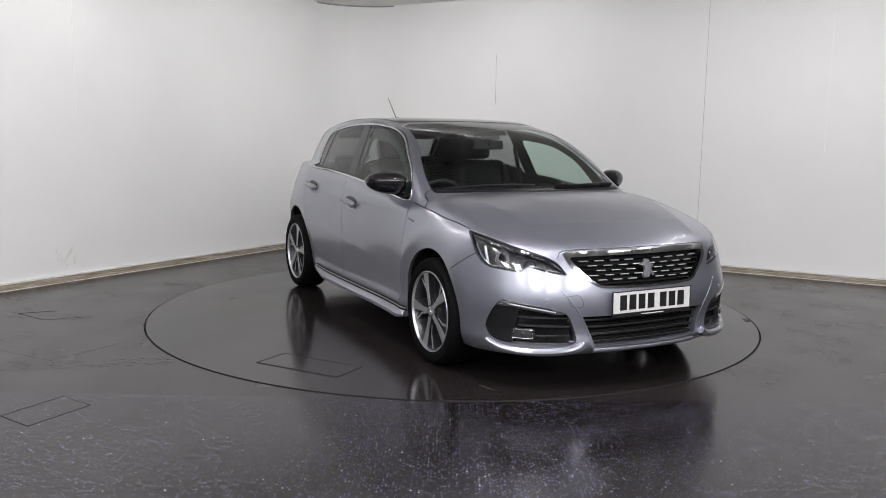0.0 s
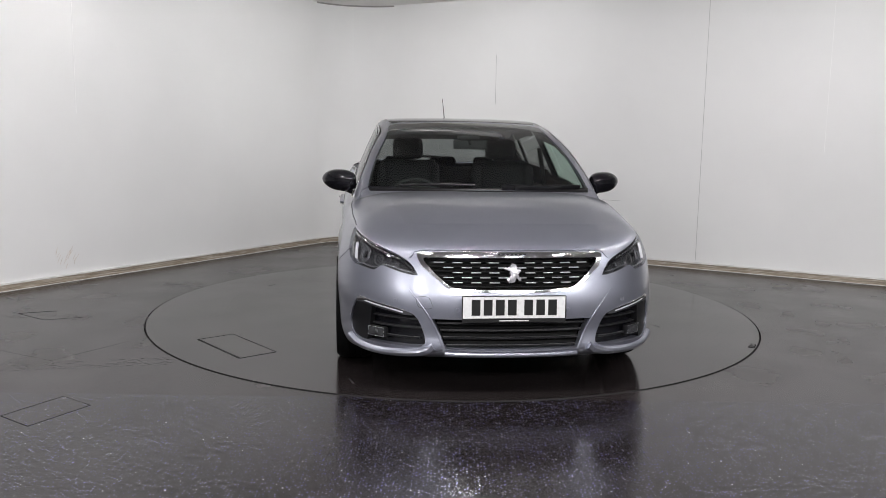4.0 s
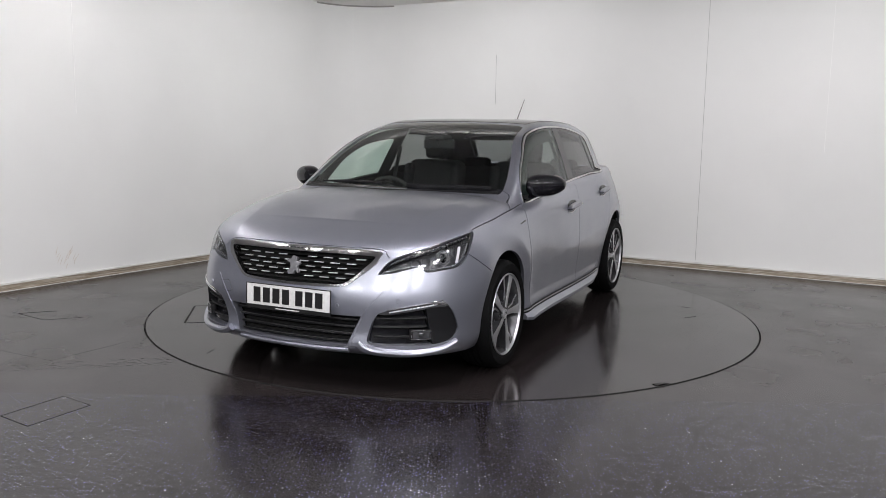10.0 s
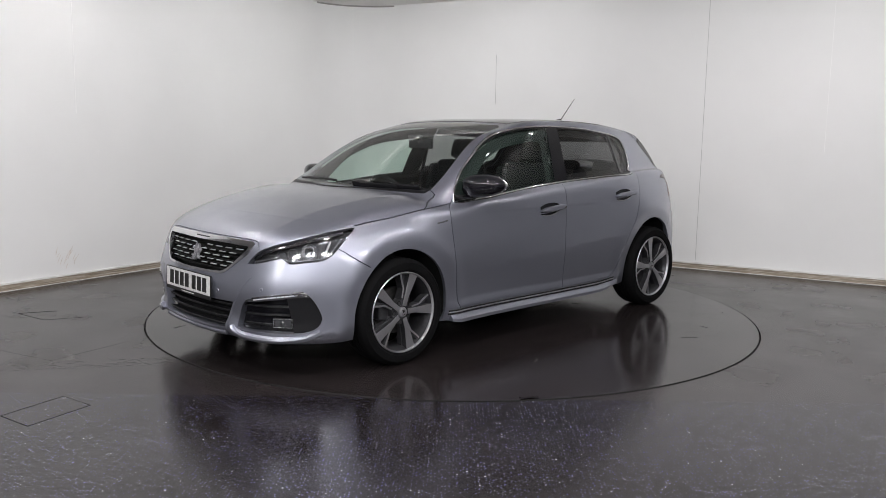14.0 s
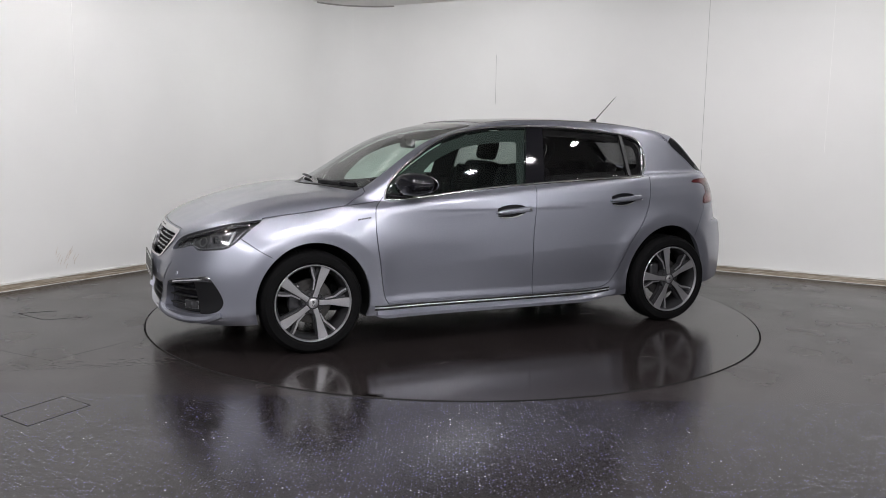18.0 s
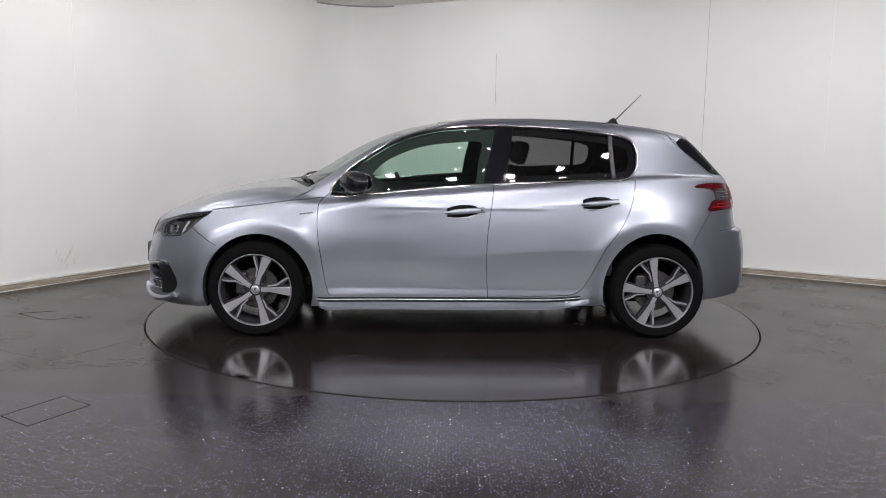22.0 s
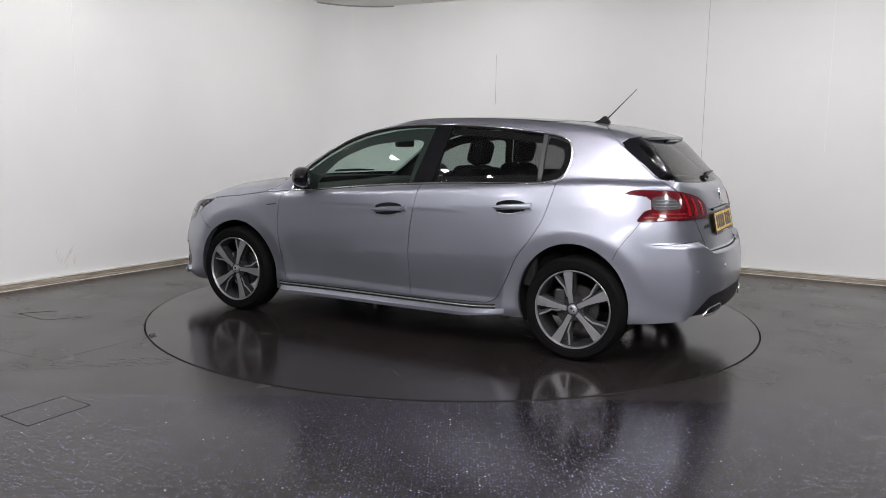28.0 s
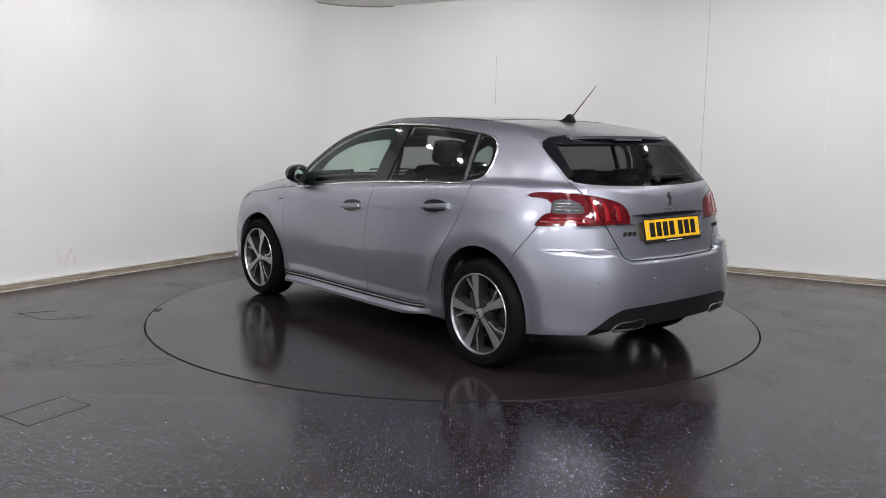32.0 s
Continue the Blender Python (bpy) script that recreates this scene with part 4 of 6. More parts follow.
def sort_faces(sheet, gaps):
    """The name of the piece that each face belongs to."""
    idx, p, n = sheet.arrays()
    count = np.array([len(q) for q in sheet.f])
    c = np.zeros((len(idx), 3))
    nn = np.zeros((len(idx), 3))
    for k in range(idx.shape[1]):
        w = (k < count)[:, None]
        c += w * p[idx[:, k]]
        nn += w * n[idx[:, k]]
    c /= count[:, None]
    nn /= np.maximum(np.linalg.norm(nn, axis=1, keepdims=True), 1e-9)
    label = np.full(len(idx), "body_side", dtype=object)
    x, y, z = c.T
    view = {v: sheet.flat(v, c) for v in (0, 40, 45, 90, 135, 180, "top")}
    face = {v: sheet.facing(v, nn) for v in view}

    def paint(name, where):
        label[where] = name

    def inside(v, poly, least=.05):
        return in_polygon(view[v], np.asarray(poly)) & (face[v] > least)

    # roof, screens and pillars
    high = z > 1.02
    bonnet_back = .93 + .16 * (.75 - np.clip(y, 0, .75)) / .75
    paint("roof", (x < .6) & high & (nn[:, 2] > .55) & (np.abs(y) < .64))
    side_x = -view[90][:, 0]
    # doors
    front_door = np.vstack([DOOR_FRONT, DOOR_BOTTOM[DOOR_BOTTOM[:, 0] < .19], MID_SHUT[::-1], ((.226, 1.05), (-.80, 1.05))])
    rear_door = np.vstack([MID_SHUT, DOOR_BOTTOM[DOOR_BOTTOM[:, 0] > .196], DOOR_REAR[::-1], ((1.15, 1.08), (.226, 1.08))])
    paint("front_door", inside(90, front_door) & (z < 1.06))
    paint("rear_door", inside(90, rear_door) & (z < 1.09))
    paint("sill", (z < .275) & (x < 1.0) & (x > -1.0) & (label == "body_side"))
    # front
    wing_line = np.interp(x, [.86, .98, 1.09, 1.21, 1.322, 1.46, 1.598, 1.65], [.907, .894, .884, .867, .850, .834, .815, .805])
    paint("front_wing", (x > .81) & (z < wing_line) & (label == "body_side") & (x < 1.75))
    seam_z = np.interp(x, [1.545, 1.62, 1.69, 1.735], [.592, .635, .685, .715])
    bumper = (x > 1.5) & (z < np.where(x < 1.735, seam_z, .74)) & (z < .745)
    bumper |= (x > 1.6) & (z < .60)
    bumper |= (x > 1.735) & (z < .73)
    paint("front_bumper", bumper & (x > 1.30))
    front_z = np.interp(y, [0, .44, .49, .505, .517, .57, .67, .71, .78], [.738, .736, .727, .706, .698, .715, .753, .785, .81])
    bonnet = (x > .80) & ((z > wing_line) | (x > 1.66)) & (z > front_z) & ~high
    bonnet &= ~((x < bonnet_back) & (z > .99))
    paint("bonnet", bonnet)
    paint("body_side", (label == "bonnet") & (y > .55) & in_polygon(view[90], np.vstack([COWL_SEAM, ((-.948, 1.05), (-.6, 1.05), (-.6, .907), (-.868, .907))])))
    paint("a_pillar", (label == "body_side") & (x > .3) & (z > .87))
    paint("headlamp", inside(45, HEADLAMP, .02) & (x > 1.4))
    paint("grille_frame", inside(0, GRILLE_OUT) & (x > 1.8))
    paint("grille", inside(0, GRILLE_IN) & (x > 1.8))
    paint("low_grille", inside(0, LOW_GRILLE) & (x > 1.8))
    paint("pocket", inside(40, POCKET) & (x > 1.5))
    paint("pocket_outer", (label == "pocket") & (view[40][:, 0] > -.739 + .204 * (.50 - z)))
    paint("drl", inside(40, DRL) & (x > 1.5))
    top_band = np.interp(y, [0, .25, .50, .60], [1.372, 1.366, 1.350, 1.335])
    half = np.vstack([SCREEN, ((-.01, 1.402), (-.01, .983))])
    paint("windscreen", inside(0, half, .1) & (x < 1.25) & (x > -.1))
    paint("screen_border", (label == "windscreen") & (z > top_band))
    paint("screen_base", (label == "windscreen") & (z < .992))
    # rear
    seam_r = np.interp(z, [.62, .675, .752, .81, .846, .86], [-1.53, -1.555, -1.605, -1.645, -1.665, -1.64])
    paint("rear_bumper", (x < seam_r) & (z < .85) & (x < -1.45))
    gate = np.vstack([GATE, ((1.6, .655), (1.6, 1.45), (.55, 1.45))])
    paint("tailgate", inside(135, gate, .03) & (x < -1.3) & (z < 1.35))
    paint("rear_pane", inside(135, REAR_PANE, .1) & (x < -1.35) & (x < blade_tip(y) + .045))
    paint("pane_border", (label == "rear_pane") & (z > 1.272 + .012 * (view[135][:, 0] - .6) / .85))
    paint("spoiler", (x < -1.25) & (z > 1.27) & ~np.isin(label.astype(str), ("rear_pane", "pane_border")) & in_polygon(view["top"], np.vstack([SPOILER, ((-1.9, .56), (-1.9, -.02), (-1.262, -.02))])))
    paint("tail_lamp", inside(135, TAIL_LAMP, .02) & (x < -1.4))
    paint("tail_clear", inside(135, TAIL_CLEAR, .02) & (x < -1.4) & (label == "tail_lamp"))
    paint("gate_lamp", (label == "tail_lamp") & inside(135, gate, .02))
    paint("diffuser", inside(180, DIFFUSER, -.5) & (x < -1.5) & (z < .43))
    paint("plate_well", inside(180, np.vstack([PLATE_WELL, ((.01, .75), (.01, .905))])) & (x < -1.8))
    paint("bonnet", (label == "body_side") & (x > 1.4))
    paint("tailgate", (label == "body_side") & (x < -1.85))
    # side windows
    dlo, glass = inside(90, DLO), inside(90, shrunk(DLO, .016))
    hem = ~in_polygon(view[90], INNER_OPEN) & ~in_polygon(view[90], shrunk(DLO, .060)[shrunk(DLO, .060)[:, 0] > .2])
    s = view[90][:, 0]
    k = (z - .98) / .42
    front_end, rear_end = .148 + .098 * k, .292 + .074 * k
    bar = 1.008 - .015 * (z - 1.0) / .36
    paint("window_seal", dlo)
    paint("front_window", glass & (s < front_end))
    paint("pillar_front", glass & (s >= front_end) & (s < .5 * (front_end + rear_end)))
    paint("pillar_rear", glass & (s >= .5 * (front_end + rear_end)) & (s < rear_end))
    paint("rear_window", glass & (s >= rear_end) & (s < bar))
    paint("window_bar", glass & (s >= bar) & (s < bar + .026))
    paint("quarter_window", glass & (s >= bar + .026))
    paint("roof_pane", in_polygon(view["top"], ROOF_PANE) & (z > 1.3) & (nn[:, 2] > .5) & ~np.isin(label.astype(str), ("windscreen", "screen_border", "screen_base")))
    # openings and what lies below the lower edges
    for arch, ahead in ((FRONT_ARCH, 1), (REAR_ARCH, -1)):
        paint("out", in_polygon(view[90], arch) & (x * ahead > 0) & (y > .3))
    paint("out", (x > 1.0) & (z < np.interp(x, [1.62, 1.9, 2.3], [.192, .192, .200])))
    paint("out", (x < -1.0) & (z < np.interp(-x, [1.45, 1.75, 2.2], [.232, .258, .300])) & (label != "diffuser"))
    paint("out", (x < -1.0) & (z < .300) & (label == "diffuser"))
    paint("out", (np.abs(x) <= 1.0) & (z < .204 - .008 * x))
    paint("out", z < .185)
    for v, line, w, least in gaps:
        keep = (label != "out")
        paint("gap", keep & near_line(view[v], line, w * .98) & (face[v] > least))
    # the shut lines of lamps and screens do not cut the glass
    return label, hem, idx, count, p, n


def shell_piece(name, sel, data, material, parent, label="", lift=0.0, deep=.012, both=False, side=1, rims=True):
    """One panel from the chosen faces: its outer face, and edges turned in. both: joined with its mirror image."""
    idx, count, p, n = data
    chosen = np.nonzero(sel)[0]
    if not len(chosen):
        return None
    faces = [tuple(idx[i, :count[i]].tolist()) for i in chosen]
    used = sorted({v for f in faces for v in f})
    at = {v: i for i, v in enumerate(used)}
    nv = n[used] / np.maximum(np.linalg.norm(n[used], axis=1, keepdims=True), 1e-9)
    pv = p[used] + lift * nv
    faces = [tuple(at[v] for v in f) for f in faces]
    verts, normals, out = [tuple(v) for v in pv], [], []
    for f in faces:
        out.append(f)
        normals += [nv[i] for i in f]
    if rims:
        edges = {}
        for f in faces:
            for a, b in zip(f, f[1:] + f[:1]):
                edges[(a, b)] = edges.get((a, b), 0) + 1
        low = {}
        for a, b in edges:
            if (b, a) in edges or (abs(pv[a][1]) < 1e-4 and abs(pv[b][1]) < 1e-4):
                continue
            for v in (a, b):
                if v not in low:
                    low[v] = len(verts)
                    verts.append(tuple(pv[v] - deep * nv[v]))
            f = (a, b, low[b], low[a])[::-1]
            t = np.cross(pv[b] - pv[a], nv[a])
            t = t / max(np.linalg.norm(t), 1e-9)
            out.append(f)
            normals += [t] * 4
    verts, normals = np.array(verts), np.array(normals)
    flip = np.array((1, -1, 1))

    def mirrored():
        f2, n2, k = [], [], 0
        for f in out:
            f2.append(f[::-1])
            n2 += list(normals[k:k + len(f)][::-1] * flip)
            k += len(f)
        return verts * flip, f2, np.array(n2)

    if both:
        v2, f2, n2 = mirrored()
        m = len(verts)
        return mesh_part(name, np.vstack([verts, v2]), out + [tuple(i + m for i in f) for f in f2], material, parent, label, normals=np.vstack([normals, n2]))
    if side < 0:
        verts, out, normals = mirrored()
    return mesh_part(name, verts, out, material, parent, label, normals=normals)


def on_skin(view, pts, lift=0.0):
    """Points of the skin with their normals, raised by lift."""
    p = skin_top(pts) if view == "top" else skin_at(view, pts)
    n = skin_normal(p)
    return p + lift * n, n


def ribbon(name, view, line, width, height, material, parent, label="", closed=False, lift=0.0, side=1, round_top=True, both=False, taper=None):
    """A bar laid on the skin along a line of a view."""
    p, n = on_skin(view, line)
    if closed:
        d = np.roll(p, -1, 0) - np.roll(p, 1, 0)
    else:
        d = np.gradient(p, axis=0)
    d /= np.maximum(np.linalg.norm(d, axis=1, keepdims=True), 1e-9)
    b = np.cross(n, d)
    b /= np.maximum(np.linalg.norm(b, axis=1, keepdims=True), 1e-9)
    prof = ((-.5, -.4), (-.5, .55), (-.30, .93), (0, 1.0), (.30, .93), (.5, .55), (.5, -.4)) if round_top else ((-.5, -.4), (-.5, 1.0), (.5, 1.0), (.5, -.4))
    k = len(prof)
    wide = np.full(len(p), width) if taper is None else width * np.asarray(taper)
    verts = np.concatenate([[p[i] + wide[i] * u * b[i] + (lift + v * height) * n[i] for u, v in prof] for i in range(len(p))])
    faces = []
    m = len(p)
    for i in range(m if closed else m - 1):
        j = (i + 1) % m
        faces += [(i * k + q, i * k + q + 1, j * k + q + 1, j * k + q) for q in range(k - 1)]
        faces.append((i * k + k - 1, i * k, j * k, j * k + k - 1))
    if not closed:
        faces += [tuple(range(k))[::-1], tuple(range((m - 1) * k, m * k))]
    bms = []
    for sgn in ((1, -1) if both else (side,)):
        bm = raw(verts * (1, sgn, 1), faces)
        bmesh.ops.recalc_face_normals(bm, faces=bm.faces[:])
        bms.append(bm)
    return part(name, join(*bms) if len(bms) > 1 else bms[0], material, parent, label, True)


# ---- the car ----
car = tagged(new("car"), "silver-grey metallic five-door hatchback standing on the turntable", "car")
sheet, gaps = cut_body()
LABEL, HEM, IDX, COUNT, SP, SN = sort_faces(sheet, gaps)
DATA = (IDX, COUNT, SP, SN)


def piece(name, keys, material, parent=car, **kw):
    keys = (keys,) if isinstance(keys, str) else keys
    return shell_piece(name, np.isin(LABEL.astype(str), keys), DATA, material, parent, **kw)


# panels across the middle
bonnet = piece("bonnet", "bonnet", PAINT, both=True, deep=.02)
front_bumper = piece("front_bumper", "front_bumper", PAINT, both=True, deep=.045)
roof = piece("roof", "roof", PAINT, both=True)
roof_pane = piece("glass_roof", "roof_pane", ROOF_GLASS, both=True, label="dark panoramic glass roof", lift=.002)
piece("screen_border", "screen_border", ROOF_GLASS, both=True, label="black upper border of the windscreen", deep=.005)
piece("screen_base", "screen_base", BLACK, both=True, label="black lower border of the windscreen", deep=.005)
windscreen = piece("windscreen", "windscreen", SCREEN_GLASS, both=True, label="clear laminated windscreen", deep=.005)
tailgate = piece("tailgate", "tailgate", PAINT, both=True, deep=.02)
piece("plate_recess", "plate_well", PAINT, tailgate, both=True, lift=-.022, rims=False)
rear_pane = piece("rear_window", "rear_pane", REAR_GLASS, tailgate, both=True, label="dark tinted rear window", deep=.005)
piece("window_border", "pane_border", BLACK, rear_pane, both=True, rims=False, label="black upper border of the glass")
spoiler = piece("spoiler", "spoiler", PAINT, tailgate, both=True, lift=.004)
rear_bumper = piece("rear_bumper", "rear_bumper", PAINT, both=True, deep=.03)
diffuser = piece("diffuser", "diffuser", TRIM, rear_bumper, both=True, label="black lower bumper insert", lift=-.006, deep=.06)
not_shell = ("out", "windscreen", "rear_pane", "front_window", "rear_window", "quarter_window", "grille", "low_grille", "pocket", "pocket_outer", "headlamp", "drl", "plate_well", "screen_border", "screen_base")
shell = ~np.isin(LABEL.astype(str), not_shell)
shell_piece("inner_shell", shell, DATA, CABIN, car, "dark inner lining", lift=-.016, both=True, rims=False)
piece("grille_backing", ("grille", "low_grille", "pocket", "pocket_outer", "headlamp", "drl"), UNDER, front_bumper, both=True, lift=-.060, rims=False, label="black backing")
grille_frame = piece("grille_frame", "grille_frame", CHROME, front_bumper, both=True, label="chrome grille surround", lift=.006, deep=.045)

doors = {}
for side in (1, -1):
    piece("front_wing", "front_wing", PAINT, side=side, deep=.02)
    piece("body_side", "body_side", PAINT, side=side, deep=.02)
    piece("windscreen_pillar", "a_pillar", PAINT, side=side, deep=.02)
    piece("sill", "sill", PAINT, side=side)
    doors[side] = fd, rd = piece("front_door", "front_door", PAINT, side=side), piece("rear_door", "rear_door", PAINT, side=side)
    piece("front_window", "front_window", FRONT_GLASS, fd, side=side, label="green-tinted clear window", deep=.004)
    shell_piece("window_lining", HEM & (LABEL == "front_window"), DATA, LINING, fd, "dark door frame lining", lift=-.030, side=side, rims=False)
    shell_piece("window_lining", HEM & np.isin(LABEL.astype(str), ("rear_window", "quarter_window")), DATA, LINING, rd, "dark door frame lining", lift=-.030, side=side, rims=False)
    piece("pillar_cover", "pillar_front", BLACK, fd, side=side, label="gloss black pillar cover", lift=.001)
    piece("pillar_cover", "pillar_rear", BLACK, rd, side=side, label="gloss black pillar cover", lift=.001)
    piece("rear_side_window", "rear_window", DARK_GLASS, rd, side=side, label="dark privacy glass", deep=.004)
    piece("quarter_window", "quarter_window", DARK_GLASS, rd, side=side, label="dark privacy glass", deep=.004)
    piece("window_divider", "window_bar", TRIM_GREY, rd, side=side, lift=.002)
    piece("window_seal", "window_seal", TRIM, side=side)
    ribbon("window_trim", 90, shrunk(DLO, .006), .013, .006, CHROME, car, "bright chrome strip round the side windows", closed=True, side=side)
    # lamps
    lamp = piece("headlamp", "headlamp", LENS_GLASS, side=side, label="clear headlamp with dark housing", deep=.004)
    piece("daytime_light", "drl", LAMP_GREY, front_bumper, side=side, label="clear strip light over the fog lamp", lift=.001, deep=.03)
    tail = piece("tail_lamp", "tail_lamp", RED_LENS, side=side, label="dark red tail lamp with three claws", lift=.002, deep=.02)
    piece("clear_lens", "tail_clear", CLEAR_LENS, tail, side=side, label="clear indicator lens", lift=.001, deep=.01)
    gate_lamp = piece("gate_lamp", "gate_lamp", RED_LENS, tailgate, side=side, label="dark red tail lamp with three claws", lift=.002, deep=.02)
    for k in range(3):
        s0 = .900 + .062 * k
        top = 1.004 - .30 * max(s0 - .90, 0) - .012
        line = smooth_line(((s0, top), (s0 + .022, .94), (s0 + .036, .875)), .02)
        ribbon("claw", 135, line, .026, .002, RED_BRIGHT, gate_lamp if k else tail, side=side, lift=.003, taper=np.linspace(.6, 1.1, len(line)))
    for z0, s0, s1 in ((.868, .64, .90), (.888, .69, .90)):
        ribbon("reflector", 135, np.array([(s, z0) for s in np.linspace(s0, s1, 8)]), .008, .001, RED_BRIGHT, tail, side=side, lift=.003)
    for k in range(3):
        ribbon("lens_rib", 135, np.array([(s, .932 + .017 * k) for s in np.linspace(.715, .845, 6)]), .004, .002, LAMP_SILVER, tail, side=side, lift=.002)

    # headlamp insides: two light units, bright claws, a row of small lamps along the top edge
    def inside_lamp(s, z, lift):
        p, n = on_skin(45, np.array(((s, z),)), lift)
        q = Vector(n[0]).to_track_quat("Z", "Y").to_matrix().to_4x4()
        m = Matrix.Translation(p[0]) @ q
        return Matrix.Diagonal((1, side, 1, 1)) @ m
    piece("lamp_housing", "headlamp", LAMP_GREY, lamp, side=side, label="dark grey lamp housing", lift=-.040, rims=False)
    ring_pts = [(.026 * math.cos(a), .028 * math.sin(a), 0) for a in np.linspace(0, 2 * math.pi, 20, endpoint=False)]
    bm = tube(ring_pts, .003, 8, True)
    bm.transform(inside_lamp(-.880, .684, -.030))
    part("light_unit_ring", bm, TRIM_GREY, lamp, "dark ring", True)
    part("projector_lens", lathe([(.026 * math.cos(a), .014 * math.sin(a)) for a in np.linspace(0, math.pi / 2, 8)], 24, inside_lamp(-.785, .697, -.032)), BLACK, lamp, "dark glass projector lens", True)
    hexagon = [(.040 * math.cos(a), .043 * math.sin(a), 0) for a in np.radians((30, 90, 150, 210, 270, 330))]
    for s, z, k in ((-.785, .697, 1.0), (-.786, .697, .70)):
        bm = tube([Vector(q) * k for q in hexagon], .0024, 6, True)
        bm.transform(inside_lamp(s, z, -.018))
        part("light_guide", bm, LAMP_SILVER, lamp, "bright six-sided light guide", True)
    part("reflector_bowl", lathe(((.010, -.012), (.022, -.006), (.030, .003), (.032, .003)), 20, inside_lamp(-.940, .672, -.034)), LAMP_GREY, lamp, "grey reflector bowl", True)
    part("indicator", box((.045, .022, .012), bevel=.006, m=inside_lamp(-.995, .664, -.022)), LAMP_GREY, lamp)
    for s in (-.690,):
        ribbon("light_claw", 45, smooth_line(((s - .014, .664), (s - .002, .70), (s + .014, .746)), .02), .010, .010, LED_DOT, lamp, "white light claw", lift=-.020, side=side)
    ribbon("lower_bezel", 45, smooth_line(((-1.09, .632), (-1.02, .645), (-.95, .660), (-.915, .652), (-.885, .641), (-.80, .648), (-.72, .657), (-.67, .69), (-.62, .76)), .03), .006, .008, LAMP_SILVER, lamp, lift=-.016, side=side)
    ribbon("notch_reflector", 45, smooth_line(((-.925, .655), (-.905, .645), (-.885, .639), (-.845, .645)), .015), .010, .008, LAMP_GREY, lamp, lift=-.018, side=side)
    ribbon("upper_bezel", 45, smooth_line(((-1.095, .645), (-1.05, .678), (-.97, .706), (-.835, .742), (-.71, .775), (-.62, .791)), .03), .022, .010, BLACK, lamp, lift=-.022, side=side)
    for k, s in enumerate(np.linspace(-1.0, -.62, 15)):
        z = float(np.interp(s, [-1.061, -.984, -.835, -.707, -.60], [.672, .704, .744, .776, .792]))
        part("led", lathe([(.0032 * math.cos(a), .003 * math.sin(a)) for a in np.linspace(0, math.pi / 2, 5)], 10, inside_lamp(s, z, -.010)), LED_DOT, lamp, "", True)

    # fog-lamp pocket: slats, lamp with frame
    for z in (.300, .345, .390):
        s_out = -.60 if z > .33 else -.66
        line = np.array([(s, z + .012 * (s + 1)) for s in np.linspace(-1.0 + (.4 - z) * .1, -.72, 14)])
        ribbon("pocket_slat", 40, line, .010, .020, TRIM, front_bumper, lift=-.040, side=side)
        ribbon("slat_edge", 40, line + (0, .005), .0022, .002, TRIM_GREY, front_bumper, lift=-.020, side=side)
    piece("pocket_wall", "pocket", BLACK, front_bumper, side=side, lift=-.045, rims=False)
    piece("pocket_blank", "pocket_outer", TRIM, front_bumper, side=side, label="smooth black pocket blank", lift=-.008, deep=.035)
    e40, d40 = axes_of(40)
    p, n = on_skin(40, np.array(((-.752, .313),)), -.022)
    q = Vector(d40).to_track_quat("Z", "Y").to_matrix().to_4x4()
    m = Matrix.Diagonal((1, side, 1, 1)) @ Matrix.Translation(p[0]) @ q
    fog = part("fog_lamp", box((.118, .052, .030), bevel=.008, m=m), TRIM, front_bumper, "black fog lamp housing", True)
    for w, h, x0, y0 in ((.104, .003, 0, .023), (.104, .003, 0, -.023), (.003, .046, .050, 0), (.003, .046, -.050, 0)):
        part("fog_trim", box((w, h, .004), (x0, y0, .016), .0012, 1, m), SATIN, fog)
    part("fog_lens", box((.090, .040, .004), (0, 0, .015), .0015, 1, m), LAMP_GREY, fog)
    part("fog_bulb", lathe([(.014 * math.cos(a), .017 + .006 * math.sin(a)) for a in np.linspace(0, math.pi / 2, 5)], 14, m), LAMP_GREY, fog, "", True)
    # parking sensors
    for view, s, z in ((0, .591, .488), (0, .283, .452), (180, -.612, .562), (180, -.25, .56)):
        p, n = on_skin(view, np.array(((s, z),)), .0005)
        m = Matrix.Diagonal((1, side, 1, 1)) @ Matrix.Translation(p[0]) @ Vector(n[0]).to_track_quat("Z", "Y").to_matrix().to_4x4()
        part("parking_sensor", lathe(((0, .002), (.008, .002), (.0095, .0), (.0105, .001), (.0115, -.001)), 18, m), PAINT, front_bumper if view == 0 else rear_bumper, "", True)

    # side skirt: a flared blade under the doors, with a bright line over it
    xs = np.linspace(.90, -.86, 40)
    rows = []
    for i, x in enumerate(xs):
        flare = max(.02, min(1, (.93 - x) / .07, (x + .86) / .26))
        ys = float(skin_at(90, np.array(((-x, .25),)))[0][1])
        z0 = .224 + .022 * max(0, (-x - .55) / .3) ** 2 + .012 * (-x) * .3
        rows.append(((x, ys + .003, z0 + .010), (x, ys + .004 + .034 * flare, z0 - .014), (x, ys + .003 + .034 * flare, z0 - .022 - .012 * flare), (x, ys - .05, z0 - .024 - .014 * flare)))
    verts = [(v[0], v[1] * side, v[2]) for r in rows for v in r]
    faces = [(i * 4 + k, i * 4 + k + 1, i * 4 + k + 5, i * 4 + k + 4) for i in range(len(xs) - 1) for k in range(3)]
    faces += [(i * 4 + 3, i * 4, i * 4 + 4, i * 4 + 7) for i in range(len(xs) - 1)] + [(0, 1, 2, 3), tuple(range(len(verts) - 4, len(verts)))[::-1]]
